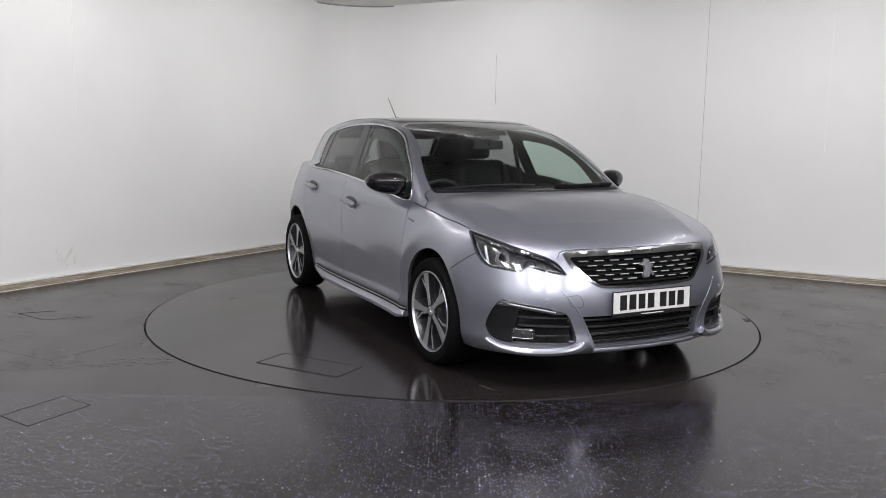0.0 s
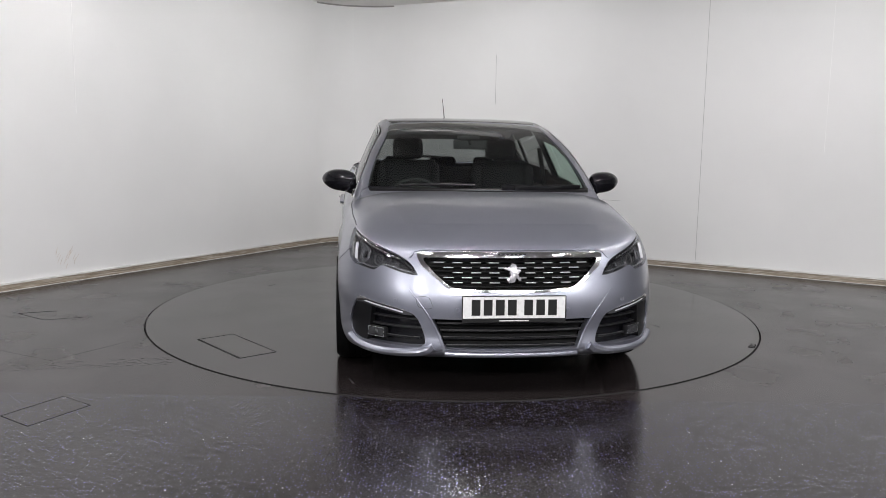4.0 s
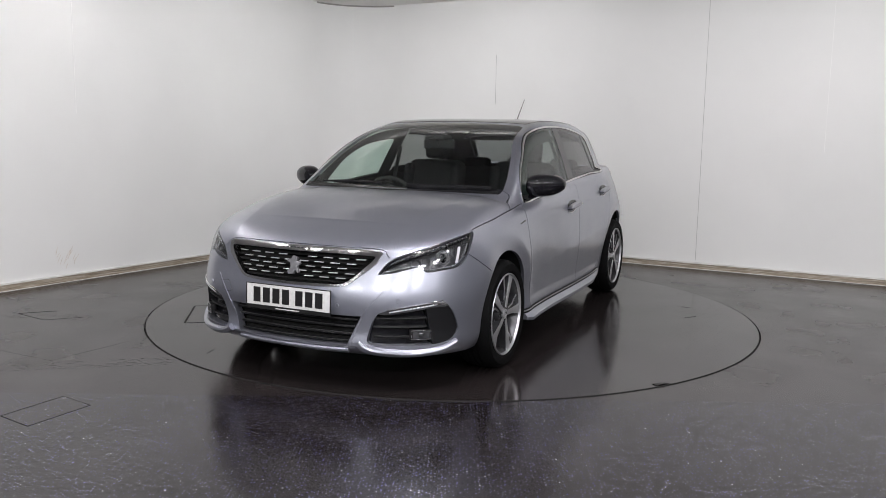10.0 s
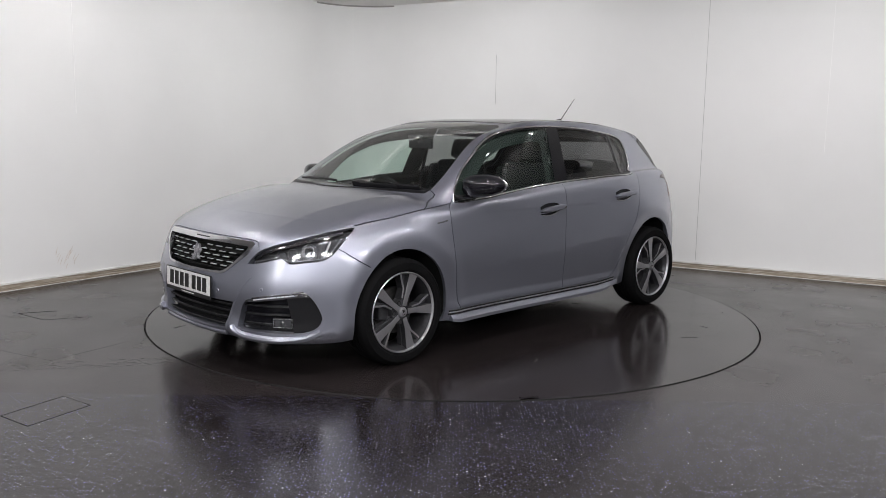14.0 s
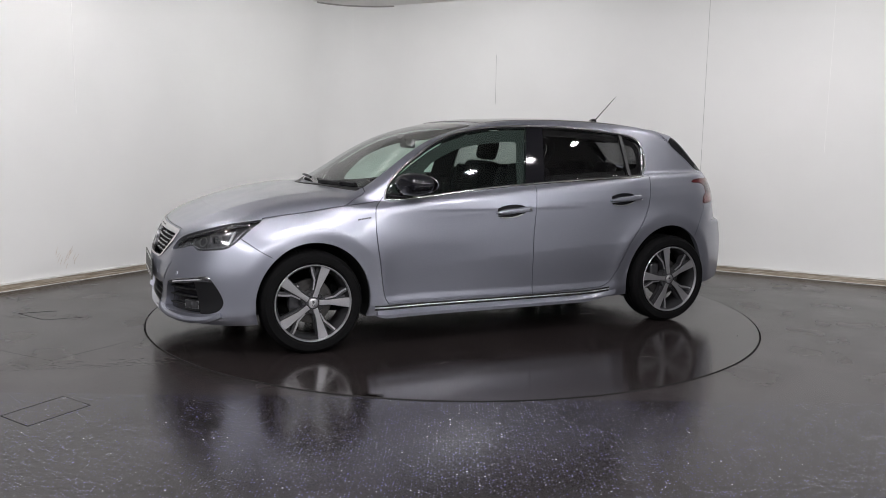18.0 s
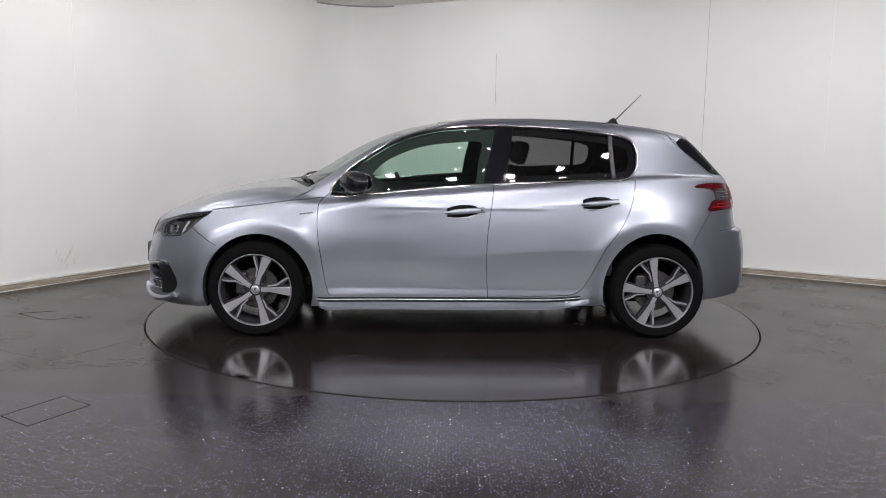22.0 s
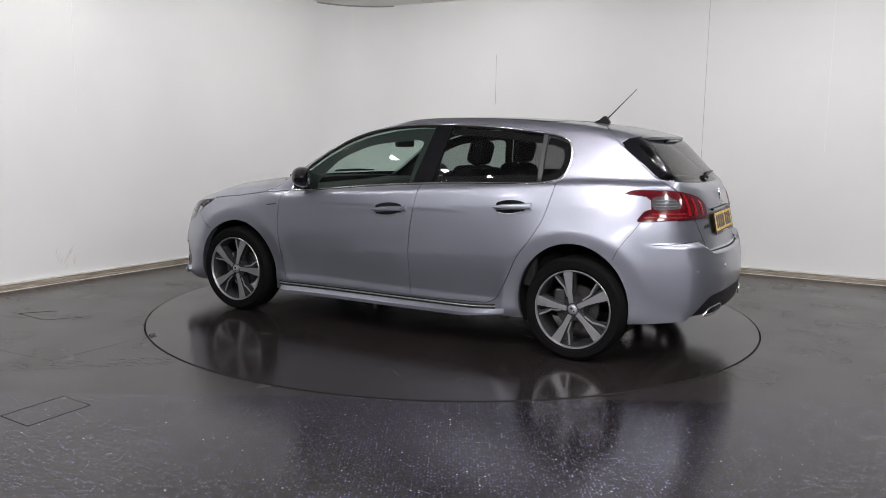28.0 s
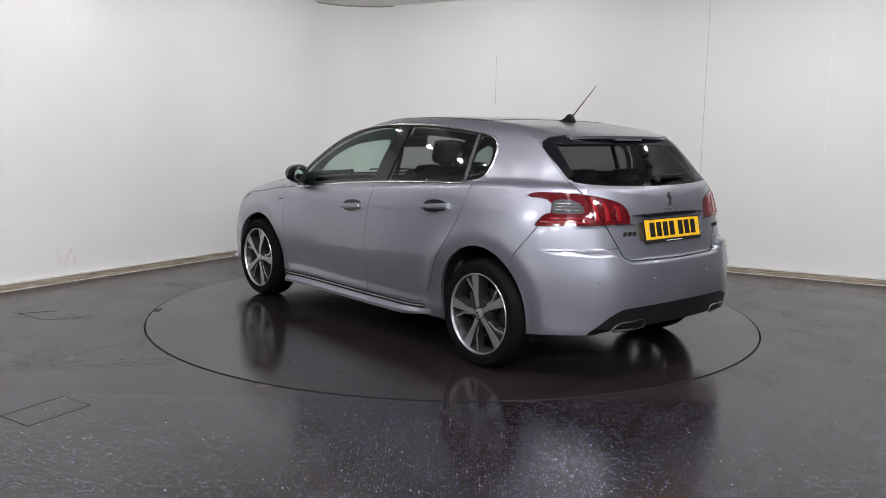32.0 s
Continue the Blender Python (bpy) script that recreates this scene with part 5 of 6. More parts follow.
    bm = raw(verts, faces)
    bmesh.ops.recalc_face_normals(bm, faces=bm.faces[:])
    part("side_skirt", bm, PAINT, car, "silver side skirt blade", True)
    for name, up, out, r, stuff, words in (("sill_seal", .036, .0005, .0050, GAP, ""), ("sill_trim", .0265, .004, .0042, MACHINED, "bright strip along the sill"), ("sill_seal", .016, .0015, .0058, GAP, "")):
        line = []
        for x in np.linspace(.915, -.80, 60):
            z = .224 + .022 * max(0, (-x - .55) / .3) ** 2 - .0036 * x + up
            line.append((x, side * (float(skin_at(90, np.array(((-x, z),)))[0][1]) + out), z))
        part(name, tube(line, r, 8), stuff, car, words, True)

    # door handles: shaded bowl coloured black, painted bar with a bright underside
    for door, s0, s1, z0, z1 in ((fd, -.098, .160, .816, .838), (rd, .782, 1.026, .880, .897)):
        u = np.linspace(0, 1, 18)
        ell = np.sqrt(np.maximum(1 - ((u - .42) / .46) ** 2, .02))
        mid = np.column_stack([s0 + (s1 - s0) * u, z0 + (z1 - z0) * u + .004])
        # the silver recess's dark look, coloured in as a flat black patch
        ribbon("bowl_shade", 90, mid[1:15], .084, .0045, BLACK, door, "silver handle recess with its shade put in as black", side=side, taper=ell[1:15], round_top=False)
        # light caught on the recess's lower lip, coloured in with pale alloy
        ribbon("bowl_glint", 90, np.column_stack([mid[:, 0], mid[:, 1] - .041 * ell])[2:14], .007, .008, MACHINED, door, side=side)
        tip = np.minimum(1, np.minimum(u / .28, 1.0)) ** .7 * .8 + .2
        handle = ribbon("door_handle", 90, mid, .034, .030, PAINT, door, "silver pull handle", side=side, taper=tip, lift=.004)
        ribbon("handle_strip", 90, mid[1:] - (0, .015), .006, .027, CHROME, door, "chrome strip", side=side, lift=.006)
        if s0 < 0:
            p, n = on_skin(90, np.array(((s1 - .02, z1 + .003),)), .041)
            m = Matrix.Diagonal((1, side, 1, 1)) @ Matrix.Translation(p[0]) @ Vector(n[0]).to_track_quat("Z", "Y").to_matrix().to_4x4()
            part("key_lock", lathe(((0, .001), (.007, .001), (.0085, -.002)), 16, m), CHROME, door, "", True)

    # wing badge: unreadable small letters
    for k in range(4):
        ribbon("badge_letter", 90, np.array(((-1.025 + .022 * k, .800 + .003 * k), (-1.007 + .022 * k, .803 + .003 * k))), .009, .002, TRIM_GREY, car, side=side)

    # door mirror
    bm = bmesh.new()
    bmesh.ops.create_uvsphere(bm, u_segments=36, v_segments=20, radius=1)
    for v in bm.verts:
        x, y, z = v.co
        e = 2.6
        r = (abs(y) ** e + abs(z) ** e + abs(x) ** e) ** (-1 / e)
        x, y, z = x * r, y * r, z * r
        taper = 1 - .20 * max(y, 0) ** 2
        v.co = (.675 + (.088 * x if x > 0 else .062 * x) - .050 * (y + .2), side * (.893 + .112 * y), 1.012 + .070 * z * taper + .012 * y * (z < 0))
    mirror_cap = part("door_mirror", bm, BLACK, car, "gloss black door mirror", True)
    bm = bmesh.new()
    bmesh.ops.create_uvsphere(bm, u_segments=28, v_segments=12, radius=1)
    for v in bm.verts:
        v.co = (.604 + .006 * v.co.x - .050 * v.co.y, side * (.893 + .092 * v.co.y), 1.012 + .054 * v.co.z)
    part("mirror_glass", bm, MIRROR, mirror_cap, "silvered mirror glass", True)
    part("mirror_foot", tube([(.76, side * .775, .935), (.72, side * .81, .938), (.685, side * .85, .952), (.67, side * .88, .965)], [.030, .026, .022, .018], 12, flat=.55), BLACK, mirror_cap, "", True)
    ribbon("mirror_base", 90, np.array(((-.825, .945), (-.74, .935), (-.66, .930))), .035, .010, TRIM, mirror_cap, side=side, taper=(.4, 1, .5))

    # wheel-arch lining: a tunnel inside each opening
    for cx, cz, a, b, end in ((1.297, .308, .352, .366, .42), (-1.29, .330, .338, .370, .5)):
        turn = np.linspace(-end, math.pi + end, 44)
        mouth = np.column_stack([-cx - (a + .006) * np.cos(turn), np.maximum(cz + (b + .006) * np.sin(turn), .19)])
        far = skin_at(90, mouth)[:, 1] - .010
        verts = [(-s, side * y, z) for (s, z), y in zip(mouth, far)] + [(-s, side * .50, z) for s, z in mouth]
        n = len(mouth)
        faces = [(i, i + 1, n + i + 1, n + i) for i in range(n - 1)] + [tuple(range(n, 2 * n))]
        part("arch_liner", raw(verts, faces), UNDER, car, "black wheel-arch liner", True)

# front: grille bars with staggered chrome dashes
rows = (.681, .657, .633, .609, .585)
dash_mesh = None
for r, z in enumerate(rows):
    y_most = float(np.interp(z, [.553, .579, .622, .676, .70], [.27, .335, .385, .437, .449])) - .006
    ribbon("grille_bar", 0, np.array([(y, z - .012) for y in np.linspace(0, y_most - .004, 12)]), .008, .018, UNDER, grille_frame, lift=-.040, both=True)
    step = .093
    for k in range(-5, 6):
        y = (k + (.5 if r % 2 else 0)) * step
        if abs(y) > y_most - .03 or abs(y) < .045:
            continue
        p, n = on_skin(0, np.array(((abs(y), z),)), -.014)
        turn = Vector((n[0][0], n[0][1], 0)).to_track_quat("X", "Z").to_matrix().to_4x4()
        m = Matrix.Translation((p[0][0], math.copysign(p[0][1], y), z)) @ (turn if y > 0 else Matrix.Diagonal((1, -1, 1, 1)) @ turn @ Matrix.Diagonal((1, -1, 1, 1)))
        if dash_mesh is None:
            first_dash = part("grille_dash", box((.012, .052, .0042), bevel=.0012, segments=1), DASH, grille_frame, "chrome dash")
            dash_mesh = first_dash.data
            first_dash.matrix_basis = m
        else:
            ob = new("grille_dash", dash_mesh)
            ob.parent, ob.matrix_basis = grille_frame, m
            tagged(ob, "chrome dash")
# lower grille
for z in (.375, .340, .305, .268):
    y_most = float(np.interp(z, [.25, .262, .315, .372, .40], [.330, .340, .361, .390, .406])) - .006
    line = np.array([(y, z) for y in np.linspace(0, y_most, 14)])
    ribbon("lower_grille_bar", 0, line, .014, .026, TRIM, front_bumper, lift=-.045, both=True)
    ribbon("bar_edge", 0, line + (0, .007), .003, .003, TRIM_GREY, front_bumper, lift=-.018, both=True)
# splitter lip: a bright blade under the lower grille, turned up at its ends
lip = smooth_line(((0, .214), (.20, .214), (.34, .217), (.40, .212), (.50, .212), (.62, .222), (.72, .238), (.80, .270), (.828, .33)), .03)
ribbon("splitter", 0, lip[lip[:, 0] < .37] + (0, .006), .024, .014, PAINT, front_bumper, "silver lip under the lower grille", both=True)
for side in (1, -1):
    blade_line = smooth_line(((-1.062, .262), (-1.040, .246), (-1.00, .234), (-.90, .225), (-.75, .224), (-.63, .236), (-.56, .262)), .03)
    ribbon("bumper_blade", 40, blade_line, .040, .024, PAINT, front_bumper, "silver lower bumper blade", side=side, taper=np.linspace(1.0, .8, len(blade_line)))
    drl_mid = smooth_line(((-.925, .424), (-.853, .438), (-.77, .450), (-.69, .460), (-.640, .468)), .02)
    ribbon("strip_bezel", 40, drl_mid + (0, .017), .007, .005, CHROME, front_bumper, "chrome edge of the strip light", side=side)
    ribbon("strip_end", 40, smooth_line(((-.690, .474), (-.650, .474), (-.622, .466)), .01), .020, .004, CHROME, front_bumper, side=side)
    for q in drl_mid[1:-1]:
        ribbon("strip_led", 40, np.array((q + (-.009, .003), q + (.009, .006))), .007, .003, LED_DOT, front_bumper, side=side)
    ribbon("bumper_cheek", 0, smooth_line(((.345, .245), (.365, .300), (.400, .375), (.450, .455), (.520, .545)), .03), .014, .003, PAINT, front_bumper, side=side, taper=np.linspace(1.2, .2, len(smooth_line(((.345, .245), (.365, .300), (.400, .375), (.450, .455), (.520, .545)), .03))))
# tow-eye flap on the car's right
flap = np.array(((.488, .511), (.426, .513), (.408, .460), (.473, .463), (.488, .511)))
ribbon("towing_flap", 0, smooth_line(flap, .02), .0025, .0008, TRIM_GREY, front_bumper, "outline of the towing-eye flap", side=-1)
# emblem on the grille and lettering on its chrome edge, both plain shapes
p, n = on_skin(0, np.array(((0, .632),)), .004)
m = Matrix.Translation(p[0]) @ pose(0, 0, 0, 90, 0, 90) @ pose(0, 0, 0, -14)
part("emblem", prism(((-0.0221, -0.0502), (0.0055, -0.0465), (0.0166, -0.0242), (0.0331, -0.0409), (0.0414, -0.0335), (0.0248, -0.0056), (0.0414, 0.0112), (0.0359, 0.0242), (0.0193, 0.0205), (0.0166, 0.0446), (-0.0055, 0.0521), (-0.0166, 0.0335), (-0.0386, 0.0279), (-0.0414, 0.0186), (-0.0193, 0.0112), (-0.0138, -0.013), (-0.0331, -0.0316)), -.012, .006, m, .003), LAMP_SILVER, grille_frame, "plain chrome emblem shape", True)
for k in range(7):
    y = -.066 + .022 * k
    p, n = on_skin(0, np.array(((abs(y), .7165),)), .0065)
    part("grille_letter", box((.003, .013, .009), (p[0][0], y, p[0][2])), TRIM_GREY, grille_frame)


def number_plate(name, m, ground, label):
    plate = part(name, box((.52, .111, .005), bevel=.0015, segments=1, m=m), ground, None, label)
    for w, h, x, y in ((.526, .004, 0, .0575), (.526, .004, 0, -.0575), (.004, .111, .262, 0), (.004, .111, -.262, 0)):
        part("plate_edge", box((w, h, .007), (x, y, 0), m=m), INK, plate)
    x = -.219
    for k in range(7):
        part("character_bar", box((.044, .079, .002), (x + .025, 0, .0032), m=m), INK, plate)
        x += .061 + (.022 if k == 3 else 0)
    part("maker_strip", box((.526, .016, .004), (0, -.067, 0), m=m), INK, plate)
    part("maker_line", box((.15, .005, .002), (0, -.067, .0024), m=m), PLATE_WHITE, plate)
    for sx in (-1, 1):
        part("fixing", lathe(((0, .004), (.006, .004), (.007, .002)), 12, m @ pose(sx * .236, 0, 0)), PLATE_WHITE, plate, "", True)
    return plate


plate = number_plate("front_number_plate", pose(2.173, 0, .471, 90, 0, 90) @ pose(0, 0, 0, -2), PLATE_WHITE, "white number plate with black bars")
plate.parent = front_bumper
rear_m = pose(-1.974, 0, .815, 90, 0, -90) @ pose(0, 0, 0, -12)
plate = number_plate("rear_number_plate", rear_m, PLATE_YELLOW, "yellow number plate with black bars")
plate.parent = tailgate
# tailgate: emblem, letters, lamp over the plate, wiper
p, n = on_skin(180, np.array(((0, .972),)), .002)
m = Matrix.Translation(p[0]) @ pose(0, 0, 0, 90, 0, -90) @ pose(0, 0, 0, -8)
part("emblem", prism(((-.012, -.040), (.003, -.037), (.009, -.019), (.018, -.033), (.022, -.027), (.013, -.004), (.022, .009), (.019, .019), (.010, .016), (.009, .036), (-.003, .042), (-.009, .027), (-.021, .022), (-.022, .015), (-.010, .009), (-.007, -.010), (-.018, -.025)), 0, .008, m, .002), CHROME, tailgate, "plain chrome emblem shape", True)
for k in range(5):
    s = -.05 + .025 * k
    p, n = on_skin(180, np.array(((-abs(s), .922),)), .001)
    part("tailgate_letter", box((.004, .017, .014), (p[0][0], s, .922), .001, 1), CHROME, tailgate)
for s0, n_bars, w in ((.395, 3, .030), (-.47, 4, .020)):
    for k in range(n_bars):
        s = s0 + (.034 if s0 > 0 else -.026) * (k if s0 < 0 else -k)
        p, n = on_skin(180, np.array(((-abs(s), .800),)), .001)
        part("model_letter", box((.004, w, .024), (p[0][0], s, .800), .0015, 1, None), STEEL, tailgate)
part("plate_lamp_bar", box((.02, .50, .014), (-1.950, 0, .893), .004), BLACK, tailgate)
wiper_hub = on_skin(180, np.array(((0, 1.075),)), .012)[0][0]
wiper = part("rear_wiper", lathe(((0, .014), (.018, .012), (.024, .0)), 18, Matrix.Translation(wiper_hub) @ pose(0, 0, 0, 0, -55)), TRIM, tailgate, "black rear wiper", True)
arm = [on_skin(180, np.array(((-abs(s), 1.083 + .03 * abs(s)),)), .018)[0][0] * (1, -1, 1) for s in np.linspace(.0, .32, 7)]
part("wiper_arm", tube(arm, [.012, .012, .011, .009, .008, .007, .006], 8), TRIM, wiper, "", True)
# spoiler blade over the rear window
verts, faces = [], []
ys = np.linspace(-.57, .57, 41)
for y in ys:
    a = abs(y)
    top = skin_top(np.array(((-1.38, a),)))[0]
    tip_x, tip_z = float(blade_tip(a)), 1.322 - .020 * a * a - .026 * (a / .57) ** 8
    verts += [(top[0], y, top[2] + .004), (.5 * (top[0] + tip_x), y, .5 * (top[2] + tip_z) + .008), (tip_x, y, tip_z + .004), (tip_x + .004, y, tip_z - .012), (tip_x + .10, y, tip_z - .012), (top[0], y, top[2] - .03)]
k = 6
for i in range(len(ys) - 1):
    faces += [(i * k + q, i * k + (q + 1) % k, (i + 1) * k + (q + 1) % k, (i + 1) * k + q) for q in range(k)]
faces += [tuple(range(k))[::-1], tuple(range(len(verts) - k, len(verts)))]
bm = raw(verts, faces)
bmesh.ops.recalc_face_normals(bm, faces=bm.faces[:])
blade = part("spoiler_blade", bm, PAINT, tailgate, "", True)
part("high_brake_light", box((.020, .24, .010), (-1.634, 0, 1.303), .003), LAMP_SILVER, blade, "pale clear high brake light")
part("brake_light_bezel", box((.016, .28, .016), (-1.626, 0, 1.302), .004), BLACK, blade)
for side in (1, -1):
    edge = np.array([(s, z) for s, z in ((.640, 1.285), (.700, 1.20), (.768, 1.105))])
    ribbon("window_fin", 135, smooth_line(edge + (.030, 0), .03), .066, .0015, BLACK, tailgate, "gloss black fin beside the rear window", side=side, round_top=False, taper=np.linspace(1.1, .55, len(smooth_line(edge, .03))))
    # exhaust trims: chrome frames in the lower bumper
    outlet = smooth_line(((-.535, .296), (-.495, .330), (-.43, .335), (-.322, .335), (-.318, .30), (-.36, .292)), .02, True)
    ribbon("exhaust_trim", 180, outlet, .007, .005, CHROME, rear_bumper, "chrome exhaust surround", closed=True, side=side, lift=.002)
    line = np.array([(s, .313) for s in np.linspace(-.50, -.33, 8)])
    ribbon("exhaust_mouth", 180, line, .030, .004, BLACK, rear_bumper, side=side, lift=.001)
# aerial on the roof
root = skin_top(np.array(((-1.165, 0),)))[0]
fin = ((.075, -.004), (-.055, -.006), (-.058, .010), (-.040, .040), (-.026, .050), (-.012, .044), (.010, .024), (.045, .010))
aerial = part("aerial", prism(fin, -.019, .019, Matrix.Translation((root[0] + .012, 0, root[2])) @ pose(0, 0, 0, 90), .006), TRIM, car, "black fin-shaped roof aerial", True)
part("aerial_rod", tube([(root[0] - .01, 0, root[2] + .015), (root[0] - .05, 0, root[2] + .055), (root[0] - .215, 0, root[2] + .222)], [.007, .0042, .0022], 8), TRIM_GREY, aerial, "", True)
# windscreen wipers, dark cowl
cowl = np.array([(y, .978 - .012 * y * y) for y in np.linspace(0, .69, 24)])
ribbon("cowl", 0, cowl, .030, .006, TRIM, car, "black scuttle panel", both=True, lift=-.001)
for pts in (((.64, .990), (.42, .992), (.20, .985)), ((.12, .993), (.30, .990), (.50, .985))):
    line = smooth_line(pts, .04)
    ribbon("wiper", 0, line, .016, .018, TRIM, car, "black windscreen wiper", lift=.006)
p0 = [on_skin(0, np.array(((abs(y), z),)), .020)[0][0] * (1, 1 if y >= 0 else -1, 1) for y, z in ((-.05, .992), (-.20, .995), (-.36, .993), (-.52, .987))]
part("wiper", tube(p0, [.008, .009, .009, .006], 8), TRIM, car, "black windscreen wiper", True)
# underbody
under = part("underbody", box((3.2, 1.16, .10), (.0, 0, .235), .03), UNDER, car, "dark underbody")
part("undertray", box((.44, 1.2, .06), (1.70, 0, .245), .02), UNDER, under)
part("rear_undertray", box((.44, 1.20, .07), (-1.68, 0, .288), .02), UNDER, under)
part("silencer", tube([(-1.62, -.45, .25), (-1.62, .45, .25)], .07, 16), STEEL, under, "", True)
for side in (1, -1):
    for x in (.80, -.80):
        part("jacking_block", box((.06, .03, .05), (x, side * .70, .185), .006), TRIM_GREY, under)


# ---- wheels ----
def build_wheel():
    wheel = new("wheel")
    wheel.parent = car
    wheel["label"] = "five-spoke diamond-cut alloy wheel"
    m = pose(0, 0, 0, -90)
    tread = [(.2985, .066), (.300, .050), (.300, .037), (.293, .036), (.293, .029), (.300, .028), (.300, .006), (.293, .005), (.293, -.005), (.300, -.006), (.300, -.028), (.293, -.029), (.293, -.036), (.300, -.037), (.300, -.05), (.2985, -.066)]
    side = [(.216, .082), (.2225, .092), (.230, .099), (.240, .1035), (.2415, .1045), (.243, .1035), (.258, .1055), (.272, .1035), (.2725, .105), (.277, .1045), (.278, .102), (.289, .090), (.2945, .079)]
    part("tyre", lathe(side + tread + [(r, -h) for r, h in side[::-1]], 96, m), RUBBER, wheel, "black low-profile tyre", True)
    rim = part("rim", lathe(((.2265, .094), (.2265, .1005), (.224, .1035), (.2205, .1030), (.2175, .098), (.2155, .090)), 96, m), MACHINED, wheel, "bright machined rim edge", True)
    part("rim_well", lathe(((.2155, .090), (.2100, .075), (.200, .050), (.196, -.06), (.212, -.085), (.226, -.088)), 96, m), ALLOY_DARK, rim, "", True)
    face = ((.036, -.014), (.095, -.0175), (.190, -.040), (.2100, -.0445), (.2165, -.036), (.2185, .006), (.212, .0125), (.150, .0125), (.095, .0115), (.036, .014))
    arm = ((.045, .022), (.075, .0240), (.128, .0310), (.158, .0510), (.195, .0700), (.2065, .0720), (.2125, .052), (.200, .0460), (.170, .0300), (.138, .0165), (.085, .0140), (.045, .012))
    for k in range(5):
        r = m @ pose(0, 0, 0, 0, 0, 72 * k)
        spoke = part("spoke", join(prism(face, .030, .0885, r), prism(((.03, -.030), (.10, -.024), (.2, -.050), (.2, .026), (.10, .020), (.03, .030)), .020, .055, r)), ALLOY_DARK, wheel, "dark grey spoke", False)
        top = prism(face, .0880, .0925, r, .0016)
        part("spoke_face", top, MACHINED, spoke, "bright diamond-cut face")
        part("split_arm", prism(arm, .030, .078, r, .002), ALLOY_DARK, spoke)
        edge = ((.075, .0235), (.128, .0300), (.158, .0500), (.195, .0690), (.2055, .0710), (.2085, .0620), (.196, .0585), (.165, .0415), (.134, .0215), (.075, .0150))
        part("arm_edge", prism(edge, .0775, .0805, r), MACHINED, spoke)
        b = m @ pose(0, 0, 0, 0, 0, 72 * k + 36) @ pose(.054, 0, 0)
        part("wheel_bolt", lathe(((0, .074), (.007, .074), (.0085, .070), (.0085, .05)), 6, b), STEEL, wheel)
        part("bolt_hole", lathe(((.0095, .0795), (.0125, .0795), (.0125, .06), (.0095, .06)), 14, b), UNDER, wheel)
    part("hub", lathe(((.0, .079), (.040, .079), (.066, .077), (.070, .068), (.070, .03)), 40, m), ALLOY_DARK, wheel, "", True)
    part("centre_cap", lathe(((0, .0965), (.020, .096), (.027, .093), (.0295, .088), (.0295, .07)), 32, m), MACHINED, wheel, "silver centre cap", True)
    part("cap_shape", prism(((-.010, -.014), (.008, -.015), (.013, .0), (.006, .015), (-.010, .013), (-.005, .0)), .0955, .098, m), SATIN, wheel)
    disc = part("brake_disc", lathe(((.06, .012), (.128, .012), (.132, .008), (.132, -.008), (.128, -.012), (.06, -.012), (.06, .03), (.0, .03)), 64, m), STEEL, wheel, "grey steel brake disc", True)
    wide = Matrix.Diagonal((WHEEL_GROW, 1, WHEEL_GROW, 1))
    for ob in wheel.children_recursive:
        ob.data.transform(wide)
    return wheel


WHEEL_GROW = 1.035
wheel = build_wheel()
places = ((1.31, .790, 2), (-1.31, .780, 32), (1.31, -.790, 40), (-1.31, -.780, 10))
for i, (x, y, spin) in enumerate(places):
    at = pose(x, y, .3105) @ (pose(0, 0, 0) if y > 0 else pose(0, 0, 0, 0, 0, 180)) @ pose(0, 0, 0, 0, spin + 180)
    if i == 0:
        wheel.matrix_basis = at
    else:
        copy_thing(wheel, at)
for x in (1.31, -1.31):
    for s in (1, -1):
        part("brake_caliper", box((.075, .07, .15), (x + .10, s * (.80 if x > 0 else .79), .345), .018, 3, None), ALLOY_DARK, car, "dark grey brake caliper", True)
        part("hub_carrier", box((.12, .14, .16), (x, s * .66, .31), .03), UNDER, car)

# ---- inside the car: seen through the glass ----
part("cabin_floor", box((2.9, 1.30, .06), (-.35, 0, .33), .02), CABIN, car)


def seat(y, x=.0):
    s = part("front_seat", box((.52, .50, .17), (x + .02, y, .55), .06, 4), FABRIC, car, "dark fabric front seat", True)
    m = pose(x - .26, y, .58, 0, -16)
    part("backrest", box((.15, .46, .54), (0, 0, .28), .065, 4, m), FABRIC, s, "", True)
    part("side_bolster", box((.17, .075, .45), (.045, .205, .27), .035, 3, m), FABRIC, s, "", True)
    part("side_bolster", box((.17, .075, .45), (.045, -.205, .27), .035, 3, m), FABRIC, s, "", True)
    part("headrest", box((.10, .24, .16), (.0, 0, .645), .05, 4, m), FABRIC, s, "", True)
    for dy in (-.06, .06):
        part("headrest_post", tube([m @ Vector((0, dy, .53)), m @ Vector((0, dy, .60))], .006, 8), SATIN, s, "", True)


for y in (.37, -.37):
    seat(y)
bench = part("rear_bench", box((.50, 1.26, .18), (-.88, 0, .55), .06, 4), FABRIC, car, "dark fabric rear bench", True)
bm = pose(-1.13, 0, .58, 0, -20)
part("bench_back", box((.15, 1.24, .46), (0, 0, .24), .06, 4, bm), FABRIC, bench, "", True)
for y in (-.40, 0, .40):
    part("headrest", box((.09, .24, .11), (.0, y, .51), .045, 4, bm), FABRIC, bench, "", True)
part("parcel_shelf", box((.50, 1.10, .03), (-1.50, 0, .955), .01), CABIN, car, "dark parcel shelf")
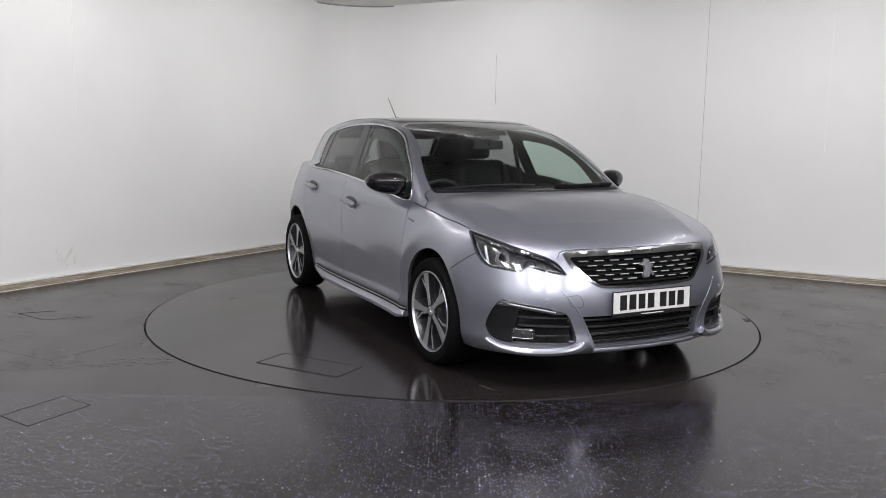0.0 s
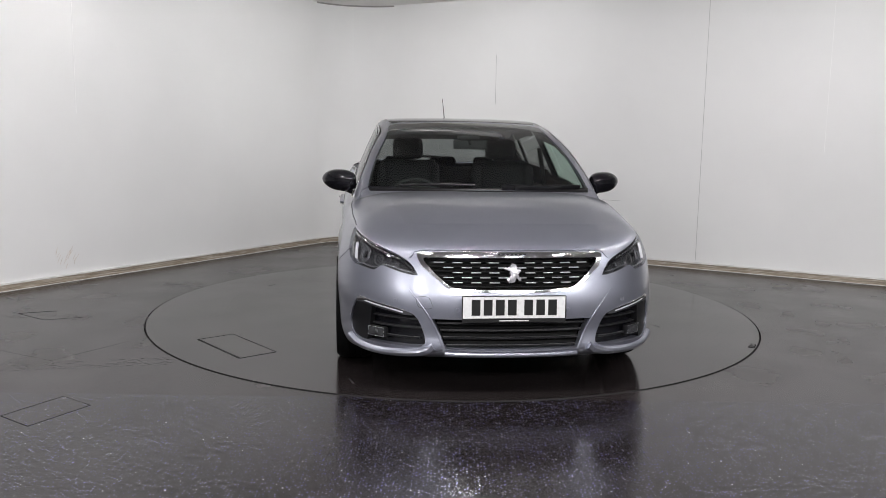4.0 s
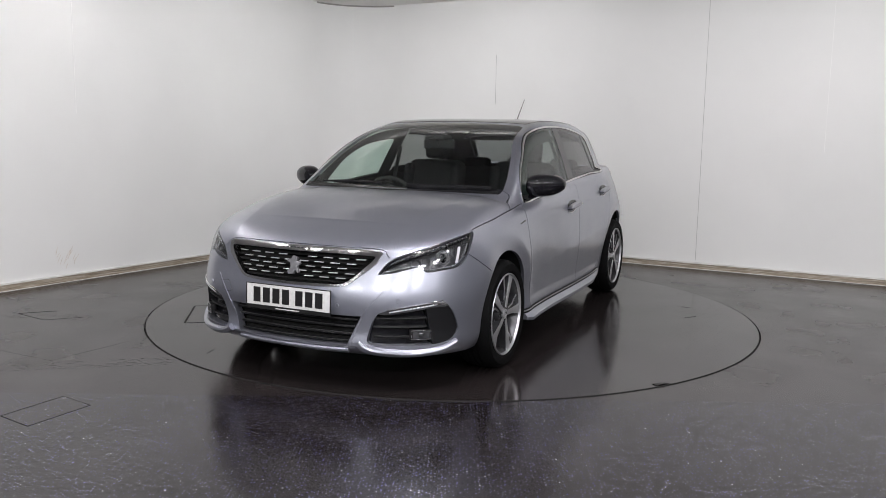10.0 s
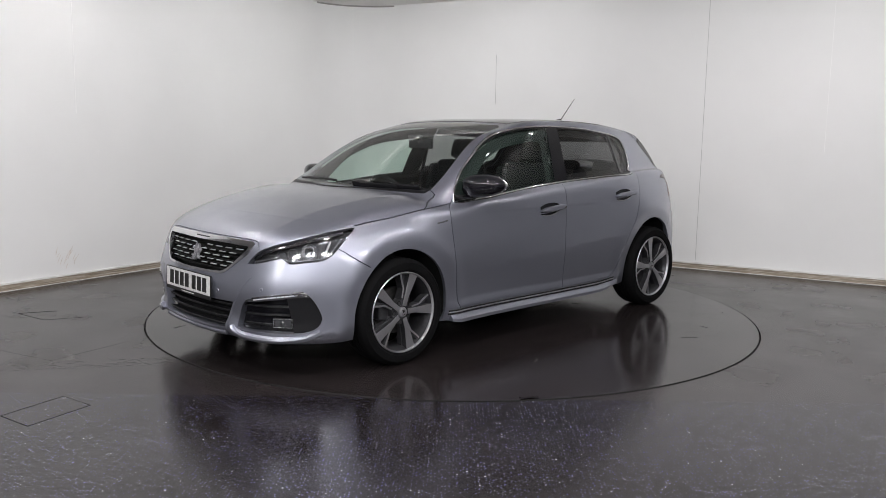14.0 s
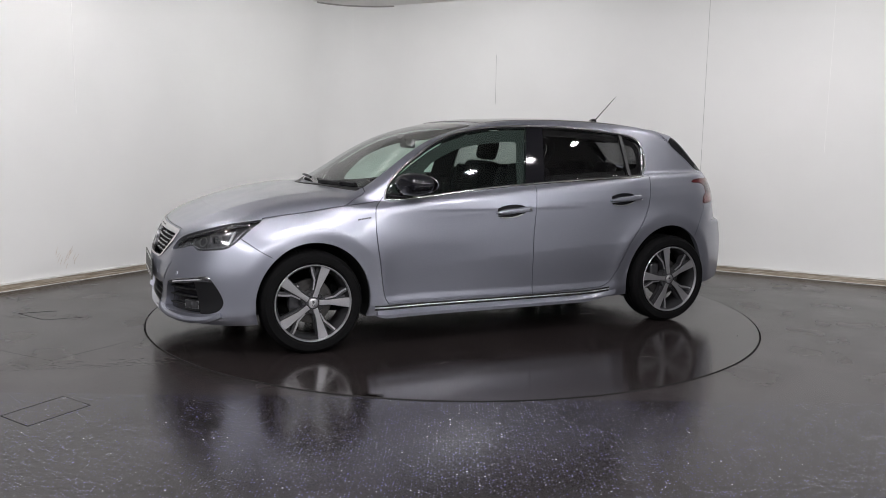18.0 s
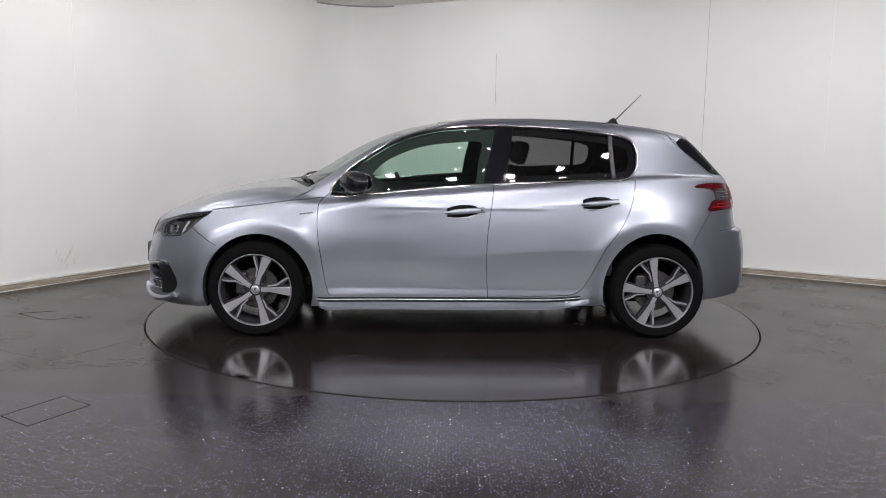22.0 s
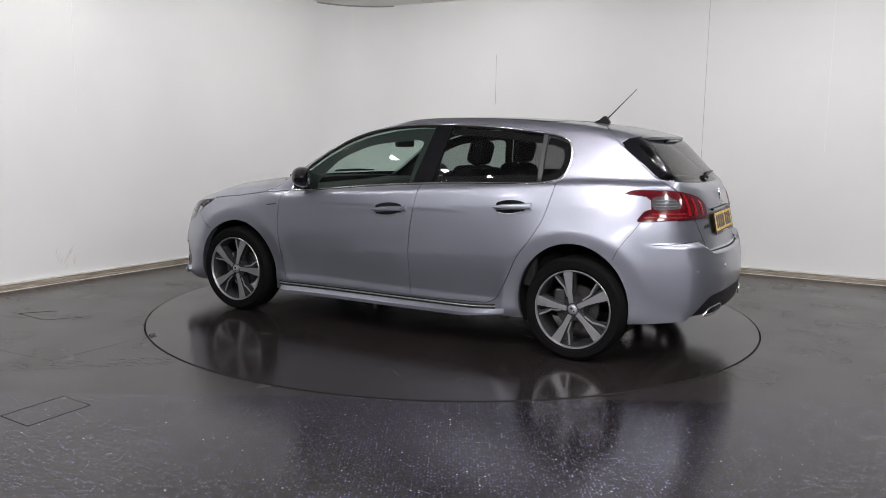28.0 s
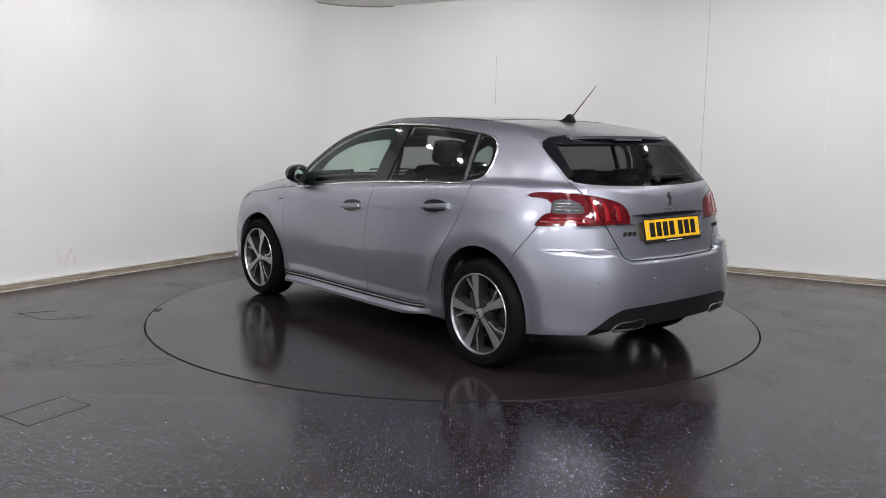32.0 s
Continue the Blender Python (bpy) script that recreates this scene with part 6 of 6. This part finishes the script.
# dashboard, binnacle and wheel for a driver on the right
ys = np.linspace(-.68, .68, 25)
verts, faces = [], []
for y in ys:
    e = (abs(y) / .68) ** 4
    hump = .045 * math.exp(-((y + .37) / .20) ** 2)
    verts += [(.98 - .16 * y * y, y, .935), (.80, y, .955 + .3 * hump - .02 * e), (.60, y, .935 + hump - .03 * e), (.50, y, .88 + hump - .02 * e), (.49, y, .80), (.56, y, .60), (.95, y, .55)]
k = 7
for i in range(len(ys) - 1):
    faces += [(i * k + q, i * k + (q + 1) % k, (i + 1) * k + (q + 1) % k, (i + 1) * k + q) for q in range(k)]
faces += [tuple(range(k))[::-1], tuple(range(len(verts) - k, len(verts)))]
dash_bm = raw(verts, faces)
bmesh.ops.recalc_face_normals(dash_bm, faces=dash_bm.faces[:])
dash = part("dashboard", dash_bm, CABIN, car, "black dashboard", True)
part("screen", box((.014, .24, .13), (.485, 0, .84), .005, 2, None), BLACK, dash, "dark touch screen")
m = pose(.36, -.37, .845, 0, -66)
wheel_rim = part("steering_wheel", tube([m @ Vector((.175 * math.cos(a), .182 * math.sin(a), 0)) for a in np.linspace(0, 2 * math.pi, 36, endpoint=False)], .015, 10, True), CABIN, car, "black steering wheel", True)
part("wheel_boss", box((.11, .14, .04), (0, 0, -.01), .015, 2, m), CABIN, wheel_rim, "", True)
for a in (0, 90, 180):
    part("wheel_spoke", box((.14, .03, .018), (.10, 0, -.006), .006, 2, m @ pose(0, 0, 0, 0, 0, a + 90)), SATIN if a == 90 else CABIN, wheel_rim, "", True)
part("steering_column", tube([m @ Vector((0, 0, -.02)), m @ Vector((0, 0, -.25))], .045, 12), CABIN, wheel_rim, "", True)
mirror_in = part("rear_view_mirror", box((.035, .235, .068), (.390, .01, 1.250), .016, 3), CABIN, car, "black rear-view mirror", True)
part("mirror_stem", tube([(.40, .01, 1.255), (.42, .0, 1.285), (.39, 0, 1.305)], .016, 10), CABIN, mirror_in, "", True)
part("sensor_cover", box((.12, .15, .03), (.385, 0, 1.298), .012, 2, None), CABIN, car)
part("centre_console", box((.95, .22, .26), (.15, 0, .48), .04, 3), CABIN, car, "", True)
for side in (1, -1):
    for x, w in ((.38, .95), (-.62, .82)):
        part("door_lining", box((w, .05, .52), (x, side * .755, .66), .02), CABIN, car, "dark door lining")
    # belt on the pillar, grab handle
    part("seat_belt", tube([(-.30, side * .66, 1.22), (-.26, side * .70, .95), (-.22, side * .70, .60)], .018, 6, flat=.2), FABRIC, car)


# ---- the turntable carries the car round at an even pace ----
CAR_X, CAR_Y = 0.0046, 0.0522
START, RATE = -62.2194, -5.21666


def turned(t, at):
    return pose(0, 0, 0, 0, 0, START + RATE * t) @ at


def motions():
    times = [i * 2.0 for i in range(17)]
    walk(car, [(t, turned(t, pose(CAR_X, CAR_Y, .004))) for t in times])
    for thing in SPINNING:
        walk(thing, [(t, turned(t, pose(0, 0, 0))) for t in times])


motions()
